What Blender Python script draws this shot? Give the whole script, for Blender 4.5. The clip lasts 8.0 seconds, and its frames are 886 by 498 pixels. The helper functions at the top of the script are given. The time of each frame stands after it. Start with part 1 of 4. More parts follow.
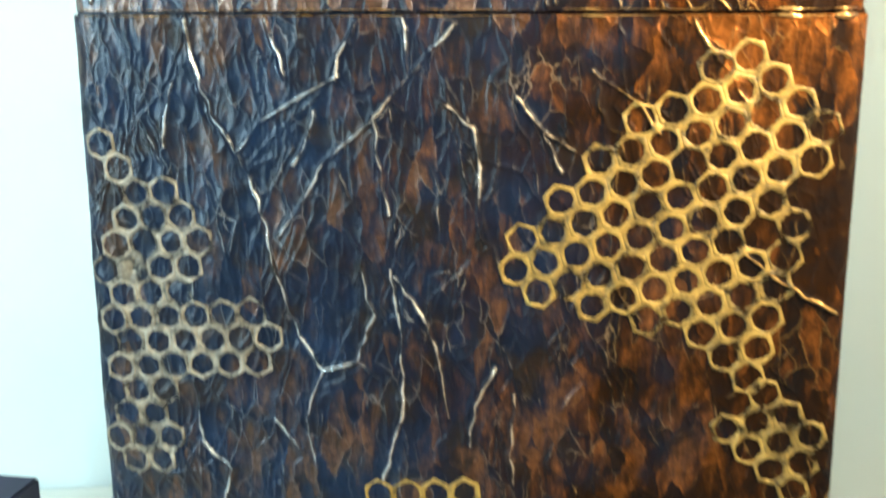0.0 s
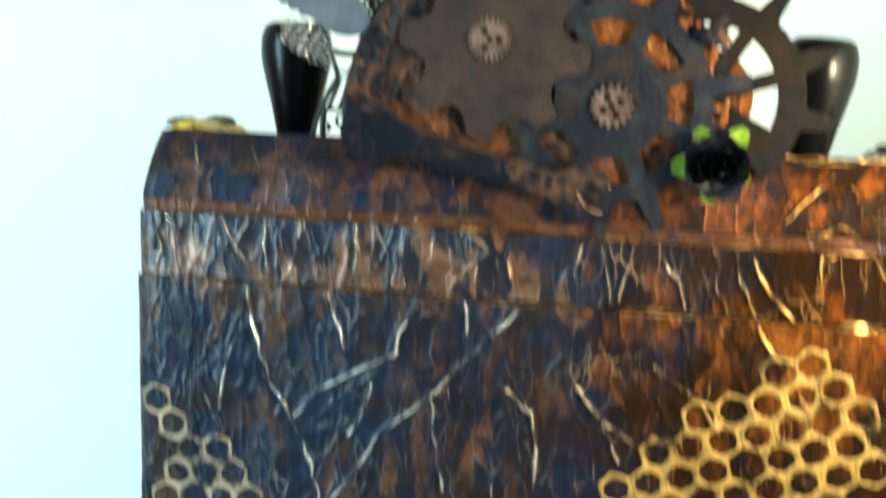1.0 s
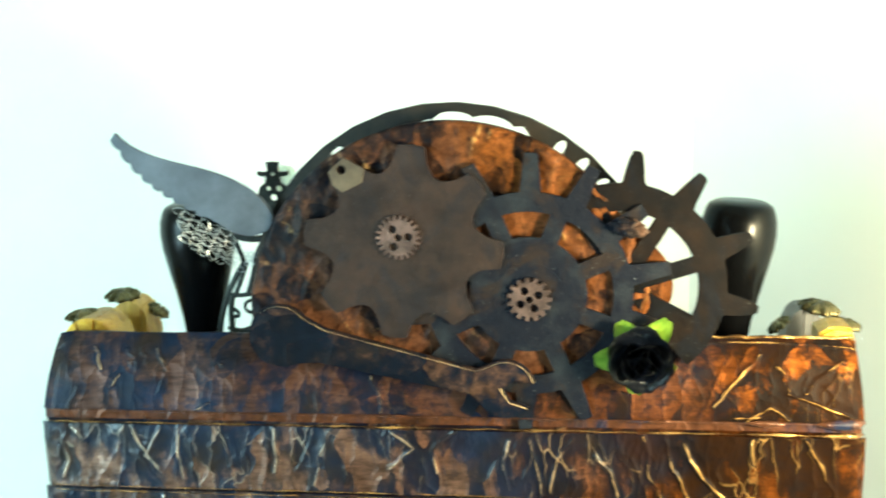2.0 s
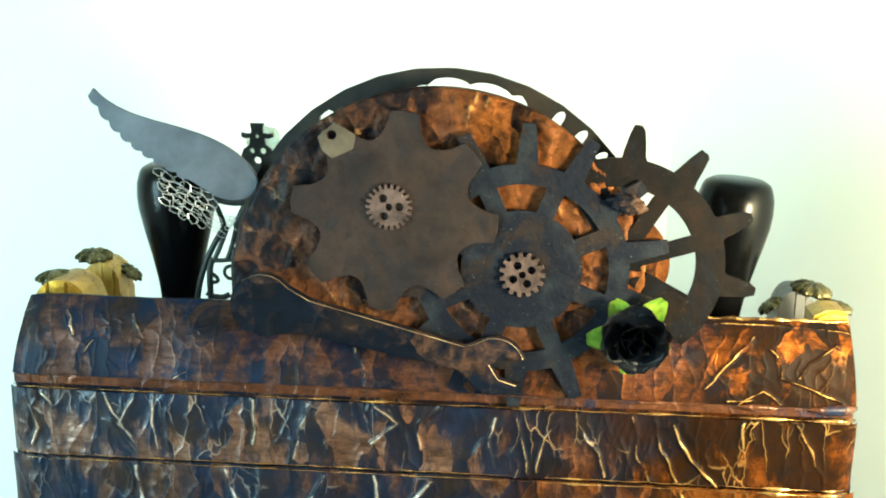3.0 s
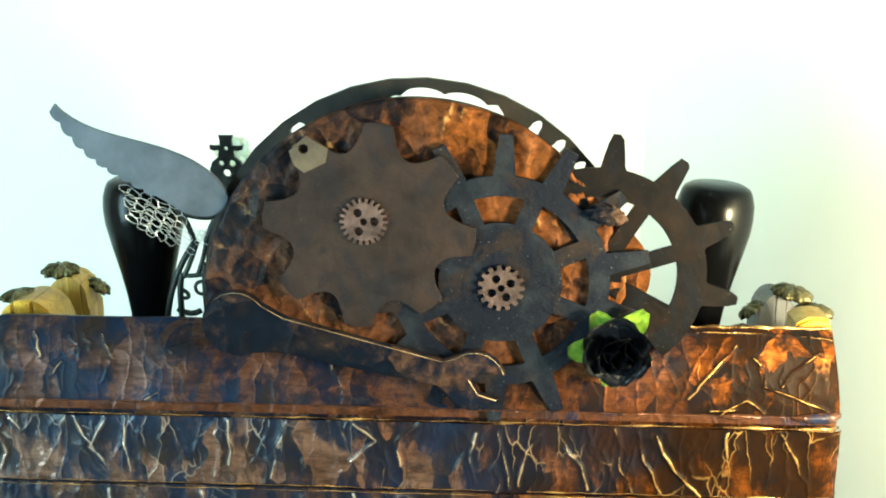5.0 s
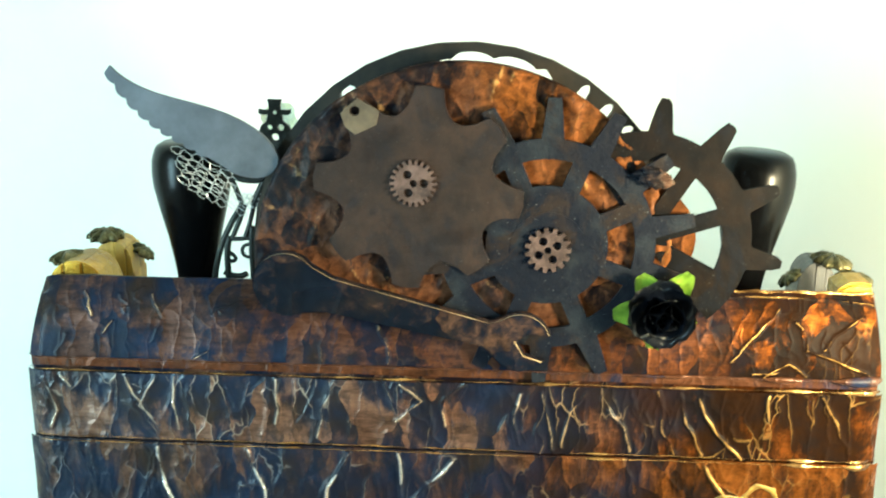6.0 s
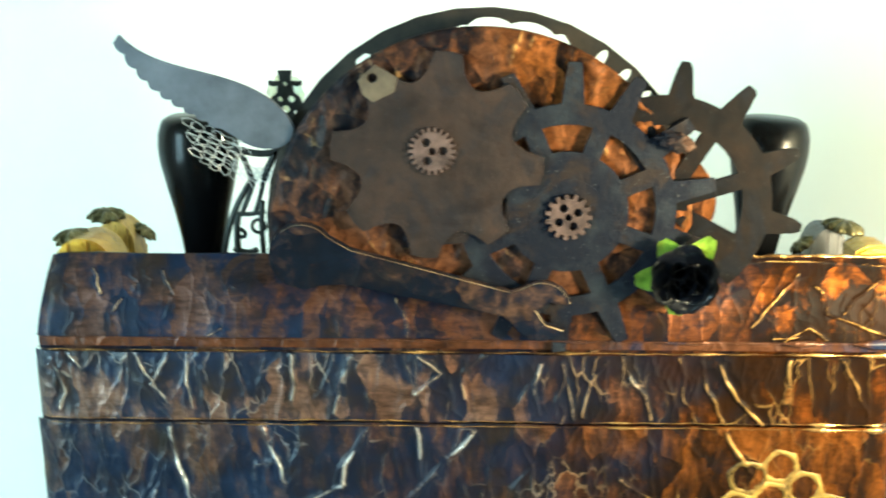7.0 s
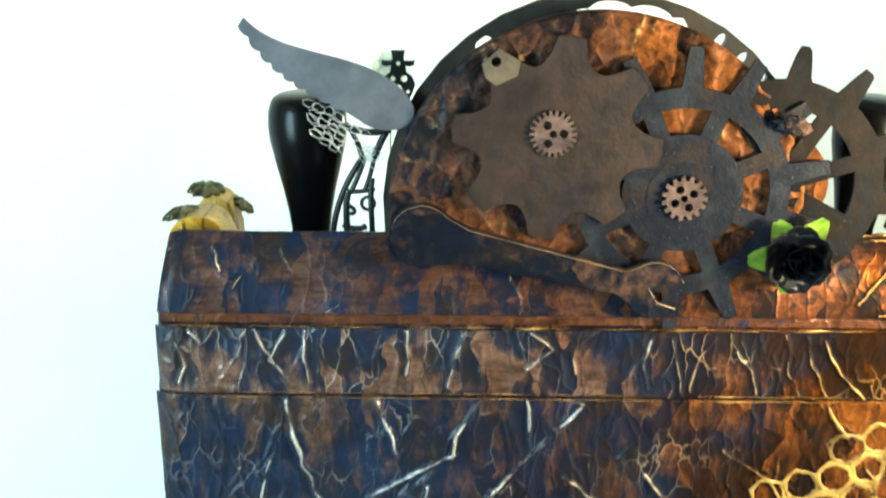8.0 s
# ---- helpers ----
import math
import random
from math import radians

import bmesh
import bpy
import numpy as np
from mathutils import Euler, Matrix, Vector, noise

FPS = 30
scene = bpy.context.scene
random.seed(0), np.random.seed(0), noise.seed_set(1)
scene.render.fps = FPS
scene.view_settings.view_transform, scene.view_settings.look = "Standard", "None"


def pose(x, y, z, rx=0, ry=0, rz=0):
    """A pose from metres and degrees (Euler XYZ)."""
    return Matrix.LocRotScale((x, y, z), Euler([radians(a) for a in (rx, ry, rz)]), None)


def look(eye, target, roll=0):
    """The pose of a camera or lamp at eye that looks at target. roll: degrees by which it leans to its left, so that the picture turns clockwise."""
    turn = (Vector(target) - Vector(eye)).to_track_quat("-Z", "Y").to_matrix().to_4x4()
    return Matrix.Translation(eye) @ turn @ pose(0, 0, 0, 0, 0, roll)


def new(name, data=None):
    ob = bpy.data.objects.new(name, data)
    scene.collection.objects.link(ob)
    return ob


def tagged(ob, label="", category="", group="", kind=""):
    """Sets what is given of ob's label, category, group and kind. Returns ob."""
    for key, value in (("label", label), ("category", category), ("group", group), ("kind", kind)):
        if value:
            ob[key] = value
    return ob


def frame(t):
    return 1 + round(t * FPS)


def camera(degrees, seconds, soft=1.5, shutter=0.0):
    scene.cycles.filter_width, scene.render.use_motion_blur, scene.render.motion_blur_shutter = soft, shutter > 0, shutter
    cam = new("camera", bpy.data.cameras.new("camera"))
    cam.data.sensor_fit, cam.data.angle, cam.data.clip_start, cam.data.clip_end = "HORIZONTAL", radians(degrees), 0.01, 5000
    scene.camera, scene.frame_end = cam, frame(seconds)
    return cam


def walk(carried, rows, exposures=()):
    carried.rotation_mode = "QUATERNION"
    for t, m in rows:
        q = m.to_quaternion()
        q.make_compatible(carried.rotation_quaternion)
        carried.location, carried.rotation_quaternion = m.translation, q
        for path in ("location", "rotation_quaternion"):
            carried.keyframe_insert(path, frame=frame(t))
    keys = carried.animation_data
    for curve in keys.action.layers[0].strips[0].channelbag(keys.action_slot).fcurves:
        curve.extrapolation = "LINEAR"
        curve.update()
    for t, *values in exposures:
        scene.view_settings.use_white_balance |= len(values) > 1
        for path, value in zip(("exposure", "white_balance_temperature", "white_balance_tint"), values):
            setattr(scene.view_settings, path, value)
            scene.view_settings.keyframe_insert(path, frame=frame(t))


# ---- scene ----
cam = camera(44.0, 8.0, soft=1.9, shutter=0.5)
PATH = [
    (0, (0.086, -0.495, 0.408), (-0.253, 1.423, -0.048), -0.3),
    (0.3, (0.0777, -0.478, 0.4132), (-0.2673, 1.4562, 0.0389), -0.19),
    (0.5, (0.083, -0.48, 0.433), (-0.264, 1.455, 0.065), 0.0),
    (0.7, (0.0738, -0.4833, 0.4614), (-0.2667, 1.4488, 0.0728), 0.8),
    (1, (0.059, -0.48, 0.512), (-0.302, 1.453, 0.145), 1.9),
    (1.2, (0.0587, -0.4704, 0.5542), (-0.3403, 1.4576, 0.2026), 1.47),
    (1.5, (0.059, -0.459, 0.594), (-0.274, 1.471, 0.192), 0.5),
    (1.8, (0.0583, -0.4436, 0.5983), (-0.2393, 1.4826, 0.1495), -0.41),
    (2, (0.06, -0.442, 0.602), (-0.18, 1.501, 0.194), -1.4),
    (2.2, (0.0608, -0.4429, 0.6015), (-0.1331, 1.5042, 0.188), -1.54),
    (3.3, (0.041, -0.42, 0.6048), (-0.0951, 1.5129, 0.1097), 1.81),
    (3.5, (0.041, -0.416, 0.6), (-0.063, 1.527, 0.136), 2.0),
    (3.8, (0.0431, -0.4125, 0.6038), (-0.0519, 1.5376, 0.1699), 0.71),
    (4, (0.047, -0.41, 0.613), (-0.053, 1.529, 0.134), 0.4),
    (4.2, (0.0488, -0.408, 0.6073), (-0.0625, 1.5297, 0.1248), 0.03),
    (5.3, (0.039, -0.4185, 0.6167), (-0.0623, 1.5084, 0.0904), 0.18),
    (5.5, (0.038, -0.42, 0.61), (-0.054, 1.511, 0.097), 0.3),
    (5.8, (0.0286, -0.4232, 0.6101), (-0.0852, 1.4982, 0.0666), 1.0),
    (6, (0.026, -0.425, 0.605), (-0.096, 1.499, 0.072), 0.4),
    (6.2, (0.027, -0.4238, 0.6029), (-0.1145, 1.4989, 0.0708), 0.11),
    (6.5, (0.017, -0.427, 0.598), (-0.059, 1.503, 0.079), 0.8),
    (6.8, (0.0167, -0.4227, 0.5964), (-0.0309, 1.4949, 0.0303), 1.03),
    (7, (0.002, -0.424, 0.591), (-0.046, 1.504, 0.061), 0.0),
    (7.2, (-0.0089, -0.4199, 0.5834), (-0.0467, 1.5134, 0.0728), -0.66),
    (7.5, (-0.026, -0.422, 0.587), (-0.078, 1.51, 0.075), -0.4),
    (7.8, (-0.0408, -0.4243, 0.5955), (-0.0952, 1.498, 0.0461), -0.05),
    (8, (-0.049, -0.429, 0.608), (-0.08, 1.469, -0.023), 0.2),
]
walk(cam, [(t, look(eye, target, roll)) for t, eye, target, roll in PATH], exposures=[(0.0, 0.08, 6000, -4), (0.5, 0.04, 6080, 8), (1.0, -0.08, 6080, -8), (2.0, -0.01, 6080, -15), (7.0, 0.03, 6000, -13), (8.0, 0.16, 6050, -8)])

ROOM = pose(0.1535, 0.460, 0, 0, 0, 16.5)
WEST, WIN_Y, WIN_Z, WIN_W, WIN_H = -1.43, -0.94, 0.50, 0.50, 0.90

# ---- light ----
world = bpy.data.worlds.new("world")
scene.world = world
world.use_nodes = True
world.node_tree.nodes["Background"].inputs[0].default_value = (0.8, 0.9, 1.0, 1)
world.node_tree.nodes["Background"].inputs[1].default_value = 0.05


def area_lamp(name, eye, target, width, height, watts, colour):
    data = bpy.data.lights.new(name, "AREA")
    data.shape, data.size, data.size_y, data.energy, data.color = "RECTANGLE", width, height, watts, colour
    ob = new(name, data)
    ob.matrix_world = look(eye, target)
    return ob


# daylight in the opening of the window on one side, a warm room lamp on the other
area_lamp("window_light", ROOM @ Vector((WEST - 0.02, WIN_Y, WIN_Z)), ROOM @ Vector((WEST + 0.75, WIN_Y + 0.34, WIN_Z - 0.10)), WIN_W * 0.92, WIN_H * 0.94, 40.0, (0.65, 0.85, 1.0))
bulb = bpy.data.lights.new("room_lamp", "POINT")
bulb.shadow_soft_size, bulb.energy, bulb.color = 0.03, 19.0, (1.0, 0.73, 0.48)
new("room_lamp", bulb).location = (0.262, -0.165, 0.505)


# ---- materials ----
def nodes_of(name):
    mat = bpy.data.materials.new(name)
    mat.use_nodes = True
    nt = mat.node_tree
    return mat, nt, nt.nodes["Principled BSDF"]


def add(nt, kind, **values):
    n = nt.nodes.new(kind)
    for key, value in values.items():
        n.inputs[key.replace("_", " ")].default_value = value
    return n


def noise_at(nt, scale, detail=5.0, rough=0.6, stretch=(1, 1, 1), distortion=0.0):
    tc = nt.nodes.new("ShaderNodeTexCoord")
    mp = nt.nodes.new("ShaderNodeMapping")
    mp.inputs["Scale"].default_value = stretch
    nt.links.new(tc.outputs["Object"], mp.inputs["Vector"])
    n = add(nt, "ShaderNodeTexNoise", Scale=scale, Detail=detail, Roughness=rough, Distortion=distortion)
    nt.links.new(mp.outputs[0], n.inputs["Vector"])
    return n.outputs["Fac"]


def ramp(nt, fac, *stops):
    r = nt.nodes.new("ShaderNodeValToRGB")
    el = r.color_ramp.elements
    while len(el) < len(stops):
        el.new(0.5)
    for e, (p, c) in zip(el, stops):
        e.position, e.color = p, (*c, 1) if len(c) == 3 else c
    nt.links.new(fac, r.inputs[0])
    return r.outputs[0]


def mix(nt, fac, a, b):
    m = nt.nodes.new("ShaderNodeMix")
    m.data_type = "RGBA"
    for socket, value in ((m.inputs[0], fac), (m.inputs[6], a), (m.inputs[7], b)):
        if isinstance(value, (int, float)):
            socket.default_value = value
        elif isinstance(value, tuple):
            socket.default_value = (*value, 1)
        else:
            nt.links.new(value, socket)
    return m.outputs[2]


def bump(nt, shader, height, strength, distance):
    b = add(nt, "ShaderNodeBump", Strength=strength, Distance=distance)
    nt.links.new(height, b.inputs["Height"])
    nt.links.new(b.outputs[0], shader.inputs["Normal"])


def grey(v):
    return (v, v, v)


def attribute(nt, name):
    a = nt.nodes.new("ShaderNodeAttribute")
    a.attribute_name = name
    return a.outputs["Fac"]


def maths(nt, kind, a, b):
    m = nt.nodes.new("ShaderNodeMath")
    m.operation = kind
    for socket, value in ((m.inputs[0], a), (m.inputs[1], b)):
        if isinstance(value, (int, float)):
            socket.default_value = value
        else:
            nt.links.new(value, socket)
    return m.outputs[0]


def foil(name, patina=0.5, copper=(0.150, 0.100, 0.072), stretch=(1, 1, 0.35), worn_colour=(0.58, 0.51, 0.43), streak=(1, 1, 1),
         cell=(1, 1, 0.4), patchy=0.20, relief=0.42, coat=0.20, rough=(0.36, 0.28), shine=0.55, lamp_copper=None, spec=0.2, lines=0.20, ink=(0.0060, 0.0125, 0.0320), soft=1.0):
    """Copper foil, crumpled; dark blue-black paint left in patches between the folds, bare metal on top of them."""
    mat, nt, bs = nodes_of(name)
    big = noise_at(nt, 38, 6, 0.66, stretch, 0.8)
    fine = noise_at(nt, 190, 6, 0.72, stretch, 0.5)
    both = mix(nt, 0.20, mix(nt, 0.50, big, fine), noise_at(nt, 11, 3, 0.6))
    # patches bounded by creases
    tc = nt.nodes.new("ShaderNodeTexCoord")
    wobble = nt.nodes.new("ShaderNodeVectorMath")
    wobble.operation, wobble.inputs[1].default_value = "MULTIPLY_ADD", (0.012, 0.012, 0.012)
    shift = add(nt, "ShaderNodeTexNoise", Scale=60.0, Detail=3.0)
    nt.links.new(tc.outputs["Object"], shift.inputs["Vector"])
    nt.links.new(shift.outputs["Color"], wobble.inputs[0])
    nt.links.new(tc.outputs["Object"], wobble.inputs[2])
    mp = nt.nodes.new("ShaderNodeMapping")
    mp.inputs["Scale"].default_value = cell
    nt.links.new(wobble.outputs[0], mp.inputs["Vector"])
    facets = add(nt, "ShaderNodeTexVoronoi", Scale=115.0, Randomness=1.0)
    edges = add(nt, "ShaderNodeTexVoronoi", Scale=115.0, Randomness=1.0)
    edges.feature = "DISTANCE_TO_EDGE"
    for v in (facets, edges):
        nt.links.new(mp.outputs[0], v.inputs["Vector"])
    facet = maths(nt, "MULTIPLY", maths(nt, "SUBTRACT", facets.outputs["Color"], 0.5), patchy)
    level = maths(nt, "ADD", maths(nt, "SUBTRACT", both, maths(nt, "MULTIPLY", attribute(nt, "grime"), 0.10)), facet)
    mask = ramp(nt, level, (patina - 0.060 * soft, grey(0)), (patina - 0.010 * soft, grey(0.30)), (patina + 0.045 * soft, grey(1)))
    grain = mix(nt, 0.45, noise_at(nt, 75, 6, 0.7, streak), noise_at(nt, 330, 5, 0.75, (streak[0] * 0.6, streak[1], streak[2])))
    def toned(c):
        return ramp(nt, grain, (0.38, tuple(v * 0.36 for v in c)), (0.62, tuple(v * 1.60 for v in c)))

    tone = toned(copper)
    if lamp_copper:
        # painted light: copper greyed at the window end, bright orange at the lamp end
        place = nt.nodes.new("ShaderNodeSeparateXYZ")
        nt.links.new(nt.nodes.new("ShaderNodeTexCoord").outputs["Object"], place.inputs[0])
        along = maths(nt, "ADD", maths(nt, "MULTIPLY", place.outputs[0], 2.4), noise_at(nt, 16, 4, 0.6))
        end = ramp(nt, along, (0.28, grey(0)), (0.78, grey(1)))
        tone = mix(nt, end, tone, toned(lamp_copper))
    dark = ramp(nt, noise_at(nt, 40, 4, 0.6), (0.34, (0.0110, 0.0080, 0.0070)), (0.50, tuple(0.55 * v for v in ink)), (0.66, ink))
    # the dark paint is browned at the lamp end as well
    if lamp_copper:
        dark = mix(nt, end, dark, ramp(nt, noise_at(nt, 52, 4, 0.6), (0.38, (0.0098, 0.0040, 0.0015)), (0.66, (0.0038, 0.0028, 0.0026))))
    base = mix(nt, mask, dark, tone)
    rubbed = maths(nt, "MULTIPLY", attribute(nt, "worn"), ramp(nt, noise_at(nt, 130, 3), (0.35, grey(0.45)), (0.62, grey(1.25))))
    # fine rubbed lines along some of the small creases, with their glints painted in
    line = maths(nt, "MULTIPLY", ramp(nt, edges.outputs["Distance"], (0.0, grey(1)), (0.028, grey(0))), ramp(nt, noise_at(nt, 34, 4, 0.6), (0.51, grey(0)), (0.64, grey(lines))))
    wm = maths(nt, "MAXIMUM", ramp(nt, rubbed, (0.30, grey(0)), (0.85, grey(1))), line)
    # the lamp's gold is painted onto the rubbed folds at its end
    top = mix(nt, end, worn_colour, (0.48, 0.27, 0.085)) if lamp_copper else worn_colour
    nt.links.new(mix(nt, wm, base, top), bs.inputs["Base Color"])
    nt.links.new(mix(nt, wm, ramp(nt, both, (0.3, grey(rough[0])), (0.7, grey(rough[1]))), (0.22, 0.22, 0.22)), bs.inputs["Roughness"])
    nt.links.new(mix(nt, wm, ramp(nt, mask, (0.0, grey(0.0)), (1.0, grey(shine))), grey(0.3 + shine)), bs.inputs["Metallic"])
    bs.inputs["Specular IOR Level"].default_value = spec
    bs.inputs["Coat Weight"].default_value = coat
    if lamp_copper:
        # gloss faded out at the lamp end to keep the dark from greying
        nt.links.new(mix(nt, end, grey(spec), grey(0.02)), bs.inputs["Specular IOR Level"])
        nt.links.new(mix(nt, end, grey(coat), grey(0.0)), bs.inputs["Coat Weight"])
    bs.inputs["Coat Roughness"].default_value = 0.15
    creased = ramp(nt, edges.outputs["Distance"], (0.0, grey(1)), (0.12, grey(0.35)), (0.5, grey(0)))
    bump(nt, bs, mix(nt, 0.45, creased, mix(nt, 0.5, big, fine)), relief, 0.0020)
    return mat


def metal(name, a, b, scale=50, rough=(0.35, 0.6), metallic=0.85, bump_by=0.15, low=0.4, high=0.62, spec=0.3, stain=None, specks=0.0):
    mat, nt, bs = nodes_of(name)
    n = noise_at(nt, scale, 6, 0.65)
    tone = ramp(nt, n, (low, a), (high, b))
    if stain:
        # blotches of another patina, and pinpoints rubbed bright
        tone = mix(nt, ramp(nt, noise_at(nt, 46, 7, 0.72, (1, 1, 0.7), 1.2), (0.53, grey(0)), (0.62, grey(0.85))), tone, stain)
        tone = mix(nt, ramp(nt, noise_at(nt, 950, 2, 0.5), (0.70, grey(0)), (0.77, grey(specks))), tone, (0.16, 0.17, 0.17))
    nt.links.new(tone, bs.inputs["Base Color"])
    nt.links.new(ramp(nt, noise_at(nt, scale * 3, 4), (0.3, grey(rough[0])), (0.7, grey(rough[1]))), bs.inputs["Roughness"])
    bs.inputs["Metallic"].default_value = metallic
    bs.inputs["Specular IOR Level"].default_value = spec
    bump(nt, bs, noise_at(nt, scale * 6, 4), bump_by, 0.001)
    return mat


def paint(name, a, b, scale=8, rough=0.6, bump_by=0.1, bump_scale=180, spec=0.5):
    mat, nt, bs = nodes_of(name)
    nt.links.new(ramp(nt, noise_at(nt, scale, 4), (0.35, a), (0.65, b)), bs.inputs["Base Color"])
    bs.inputs["Roughness"].default_value = rough
    bs.inputs["Specular IOR Level"].default_value = spec
    bump(nt, bs, noise_at(nt, bump_scale, 4), bump_by, 0.001)
    return mat


def wood(name, a, b, rough=0.5, stretch=(9, 9, 0.7)):
    mat, nt, bs = nodes_of(name)
    n = noise_at(nt, 22, 6, 0.6, stretch, 0.8)
    nt.links.new(ramp(nt, n, (0.36, a), (0.62, b)), bs.inputs["Base Color"])
    bs.inputs["Roughness"].default_value = rough
    bump(nt, bs, n, 0.3, 0.001)
    return mat


def stencil(name, low, high, wear=0.0):
    """Gold paste, patchy, thin over the dark foil."""
    mat, nt, bs = nodes_of(name)
    n = noise_at(nt, 90, 6, 0.7)
    gold = ramp(nt, noise_at(nt, 200, 4), (0.3, low), (0.7, high))
    info = nt.nodes.new("ShaderNodeObjectInfo")
    thin = nt.nodes.new("ShaderNodeMath")
    thin.operation, thin.inputs[1].default_value, thin.inputs[2].default_value = "MULTIPLY_ADD", -0.16, 0.08 - wear
    nt.links.new(info.outputs["Random"], thin.inputs[0])
    sums = nt.nodes.new("ShaderNodeMath")
    nt.links.new(n, sums.inputs[0])
    nt.links.new(thin.outputs[0], sums.inputs[1])
    nt.links.new(mix(nt, ramp(nt, sums.outputs[0], (0.38, grey(0.9)), (0.53, grey(0))), gold, tuple(0.3 * c for c in low)), bs.inputs["Base Color"])
    nt.links.new(ramp(nt, sums.outputs[0], (0.30, grey(0)), (0.39, grey(1))), bs.inputs["Alpha"])
    bs.inputs["Roughness"].default_value = 0.5
    bs.inputs["Metallic"].default_value = 0.1
    bs.inputs["Specular IOR Level"].default_value = 0.25
    bump(nt, bs, n, 0.4, 0.001)
    return mat


# the second copper colour carries the lamplight towards the right end
M_BODY = foil("copper_foil_dark", 0.572, ink=(0.0040, 0.0105, 0.0290), copper=(0.066, 0.042, 0.031), lamp_copper=(0.090, 0.029, 0.0060), worn_colour=(0.44, 0.47, 0.49), rough=(0.42, 0.30), coat=0.10, soft=1.3, spec=0.14)
M_LID = foil("copper_foil_lid", 0.530, ink=(0.0055, 0.0115, 0.0300), copper=(0.100, 0.062, 0.047), lamp_copper=(0.074, 0.0215, 0.0040), worn_colour=(0.46, 0.41, 0.35), stretch=(1, 1, 0.5), streak=(0.55, 1, 1.4), cell=(1.1, 1, 0.3), soft=1.0, patchy=0.24, lines=0.38)
M_DOME = foil("copper_foil_dome", 0.498, copper=(0.050, 0.028, 0.0225), lamp_copper=(0.074, 0.0215, 0.0040), worn_colour=(0.46, 0.32, 0.18), stretch=(1, 1, 1), streak=(0.40, 1, 1.6), cell=(1.3, 1, 0.32), lines=0.08, soft=1.0, patchy=0.17, relief=0.22, coat=0.05, rough=(0.46, 0.36), shine=0.6, spec=0.06)
M_DISC = foil("copper_foil_disc", 0.466, ink=(0.0036, 0.0050, 0.0098), copper=(0.038, 0.021, 0.0155), lamp_copper=(0.092, 0.030, 0.0072), stretch=(1, 1, 0.8), cell=(0.8, 0.8, 0.7), patchy=0.15, soft=1.0, relief=0.34, coat=0.02, rough=(0.56, 0.48), shine=0.2, worn_colour=(0.26, 0.17, 0.085), spec=0.08, lines=0.05)
M_EDGE = foil("copper_foil_edge", 0.44, copper=(0.062, 0.024, 0.011), patchy=0.03, shine=0.35, coat=0.05, lines=0.0)
M_WRENCH = foil("dark_painted_steel", 0.580, ink=(0.0024, 0.0044, 0.0100), copper=(0.044, 0.024, 0.016), soft=1.0, stretch=(1, 1, 1), cell=(0.5, 0.5, 0.5), patchy=0.14, relief=0.40, coat=0.02, rough=(0.55, 0.45), shine=0.2, lines=0.0, spec=0.06)
# rubbed copper with the lamp's glint in its colour
M_LIP = metal("rubbed_lip_glint", (0.055, 0.026, 0.011), (0.55, 0.32, 0.11), 60, (0.15, 0.32), 0.8)
M_WORN = metal("worn_brass_edge", (0.03, 0.022, 0.014), (0.52, 0.38, 0.21), 60, (0.3, 0.45), 0.7, 0.1, 0.45, 0.6)
# edge wear and its highlight in one pale gold colour
M_RUBBED_LIT = metal("rubbed_highlight_edge", (0.14, 0.095, 0.048), (0.62, 0.47, 0.27), 60, (0.3, 0.45), 0.2, 0.1, 0.36, 0.55)
M_GOLD = stencil("gold_stencil_paint", (0.115, 0.070, 0.013), (0.255, 0.158, 0.034), 0.015)
# copy of the gold paste with cool window light put into its colour
M_GOLD_COOL = stencil("window_lit_stencil_paint", (0.115, 0.096, 0.070), (0.270, 0.230, 0.172), 0.045)
M_BROWN = metal("brown_aged_brass", (0.0075, 0.0048, 0.0046), (0.0280, 0.0160, 0.0116), 42, (0.42, 0.65), 0.4, 0.4, 0.36, 0.66, 0.3, (0.0090, 0.0072, 0.0090), 0.2)
M_TAN = metal("tan_aged_brass", (0.036, 0.029, 0.021), (0.092, 0.073, 0.050), 45, (0.45, 0.65), 0.4)
M_SLATE = metal("slate_patina_steel", (0.0021, 0.0031, 0.0070), (0.0145, 0.0180, 0.0220), 62, (0.5, 0.75), 0.0, 0.5, 0.47, 0.78, 0.10, (0.0115, 0.0072, 0.0056), 0.5)
M_IRON = metal("dark_bronze", (0.0016, 0.0015, 0.0018), (0.0105, 0.0058, 0.0034), 38, (0.5, 0.7), 0.0, 0.3, 0.46, 0.74, 0.06, (0.0030, 0.0036, 0.0056), 0.2)
M_ROSEGOLD = metal("rose_copper", (0.060, 0.042, 0.038), (0.150, 0.100, 0.088), 120, (0.35, 0.5), 0.7)
M_BLACK_RING = metal("black_painted_ring", (0.006, 0.0055, 0.005), (0.022, 0.017, 0.012), 50, (0.4, 0.6), 0.3)
M_KNOB = paint("black_lacquer", (0.0010, 0.0011, 0.0013), (0.0020, 0.0022, 0.0026), 20, 0.24, 0.03, spec=0.11)
M_WING = metal("grey_pewter", (0.046, 0.054, 0.068), (0.078, 0.088, 0.106), 40, (0.4, 0.55), 0.45, 0.08)
M_WIRE = metal("silver_wire", (0.35, 0.38, 0.40), (0.55, 0.58, 0.60), 90, (0.3, 0.5), 0.7)
M_FILIGREE = metal("black_filigree", (0.010, 0.010, 0.010), (0.030, 0.034, 0.030), 80, (0.4, 0.6), 0.5)
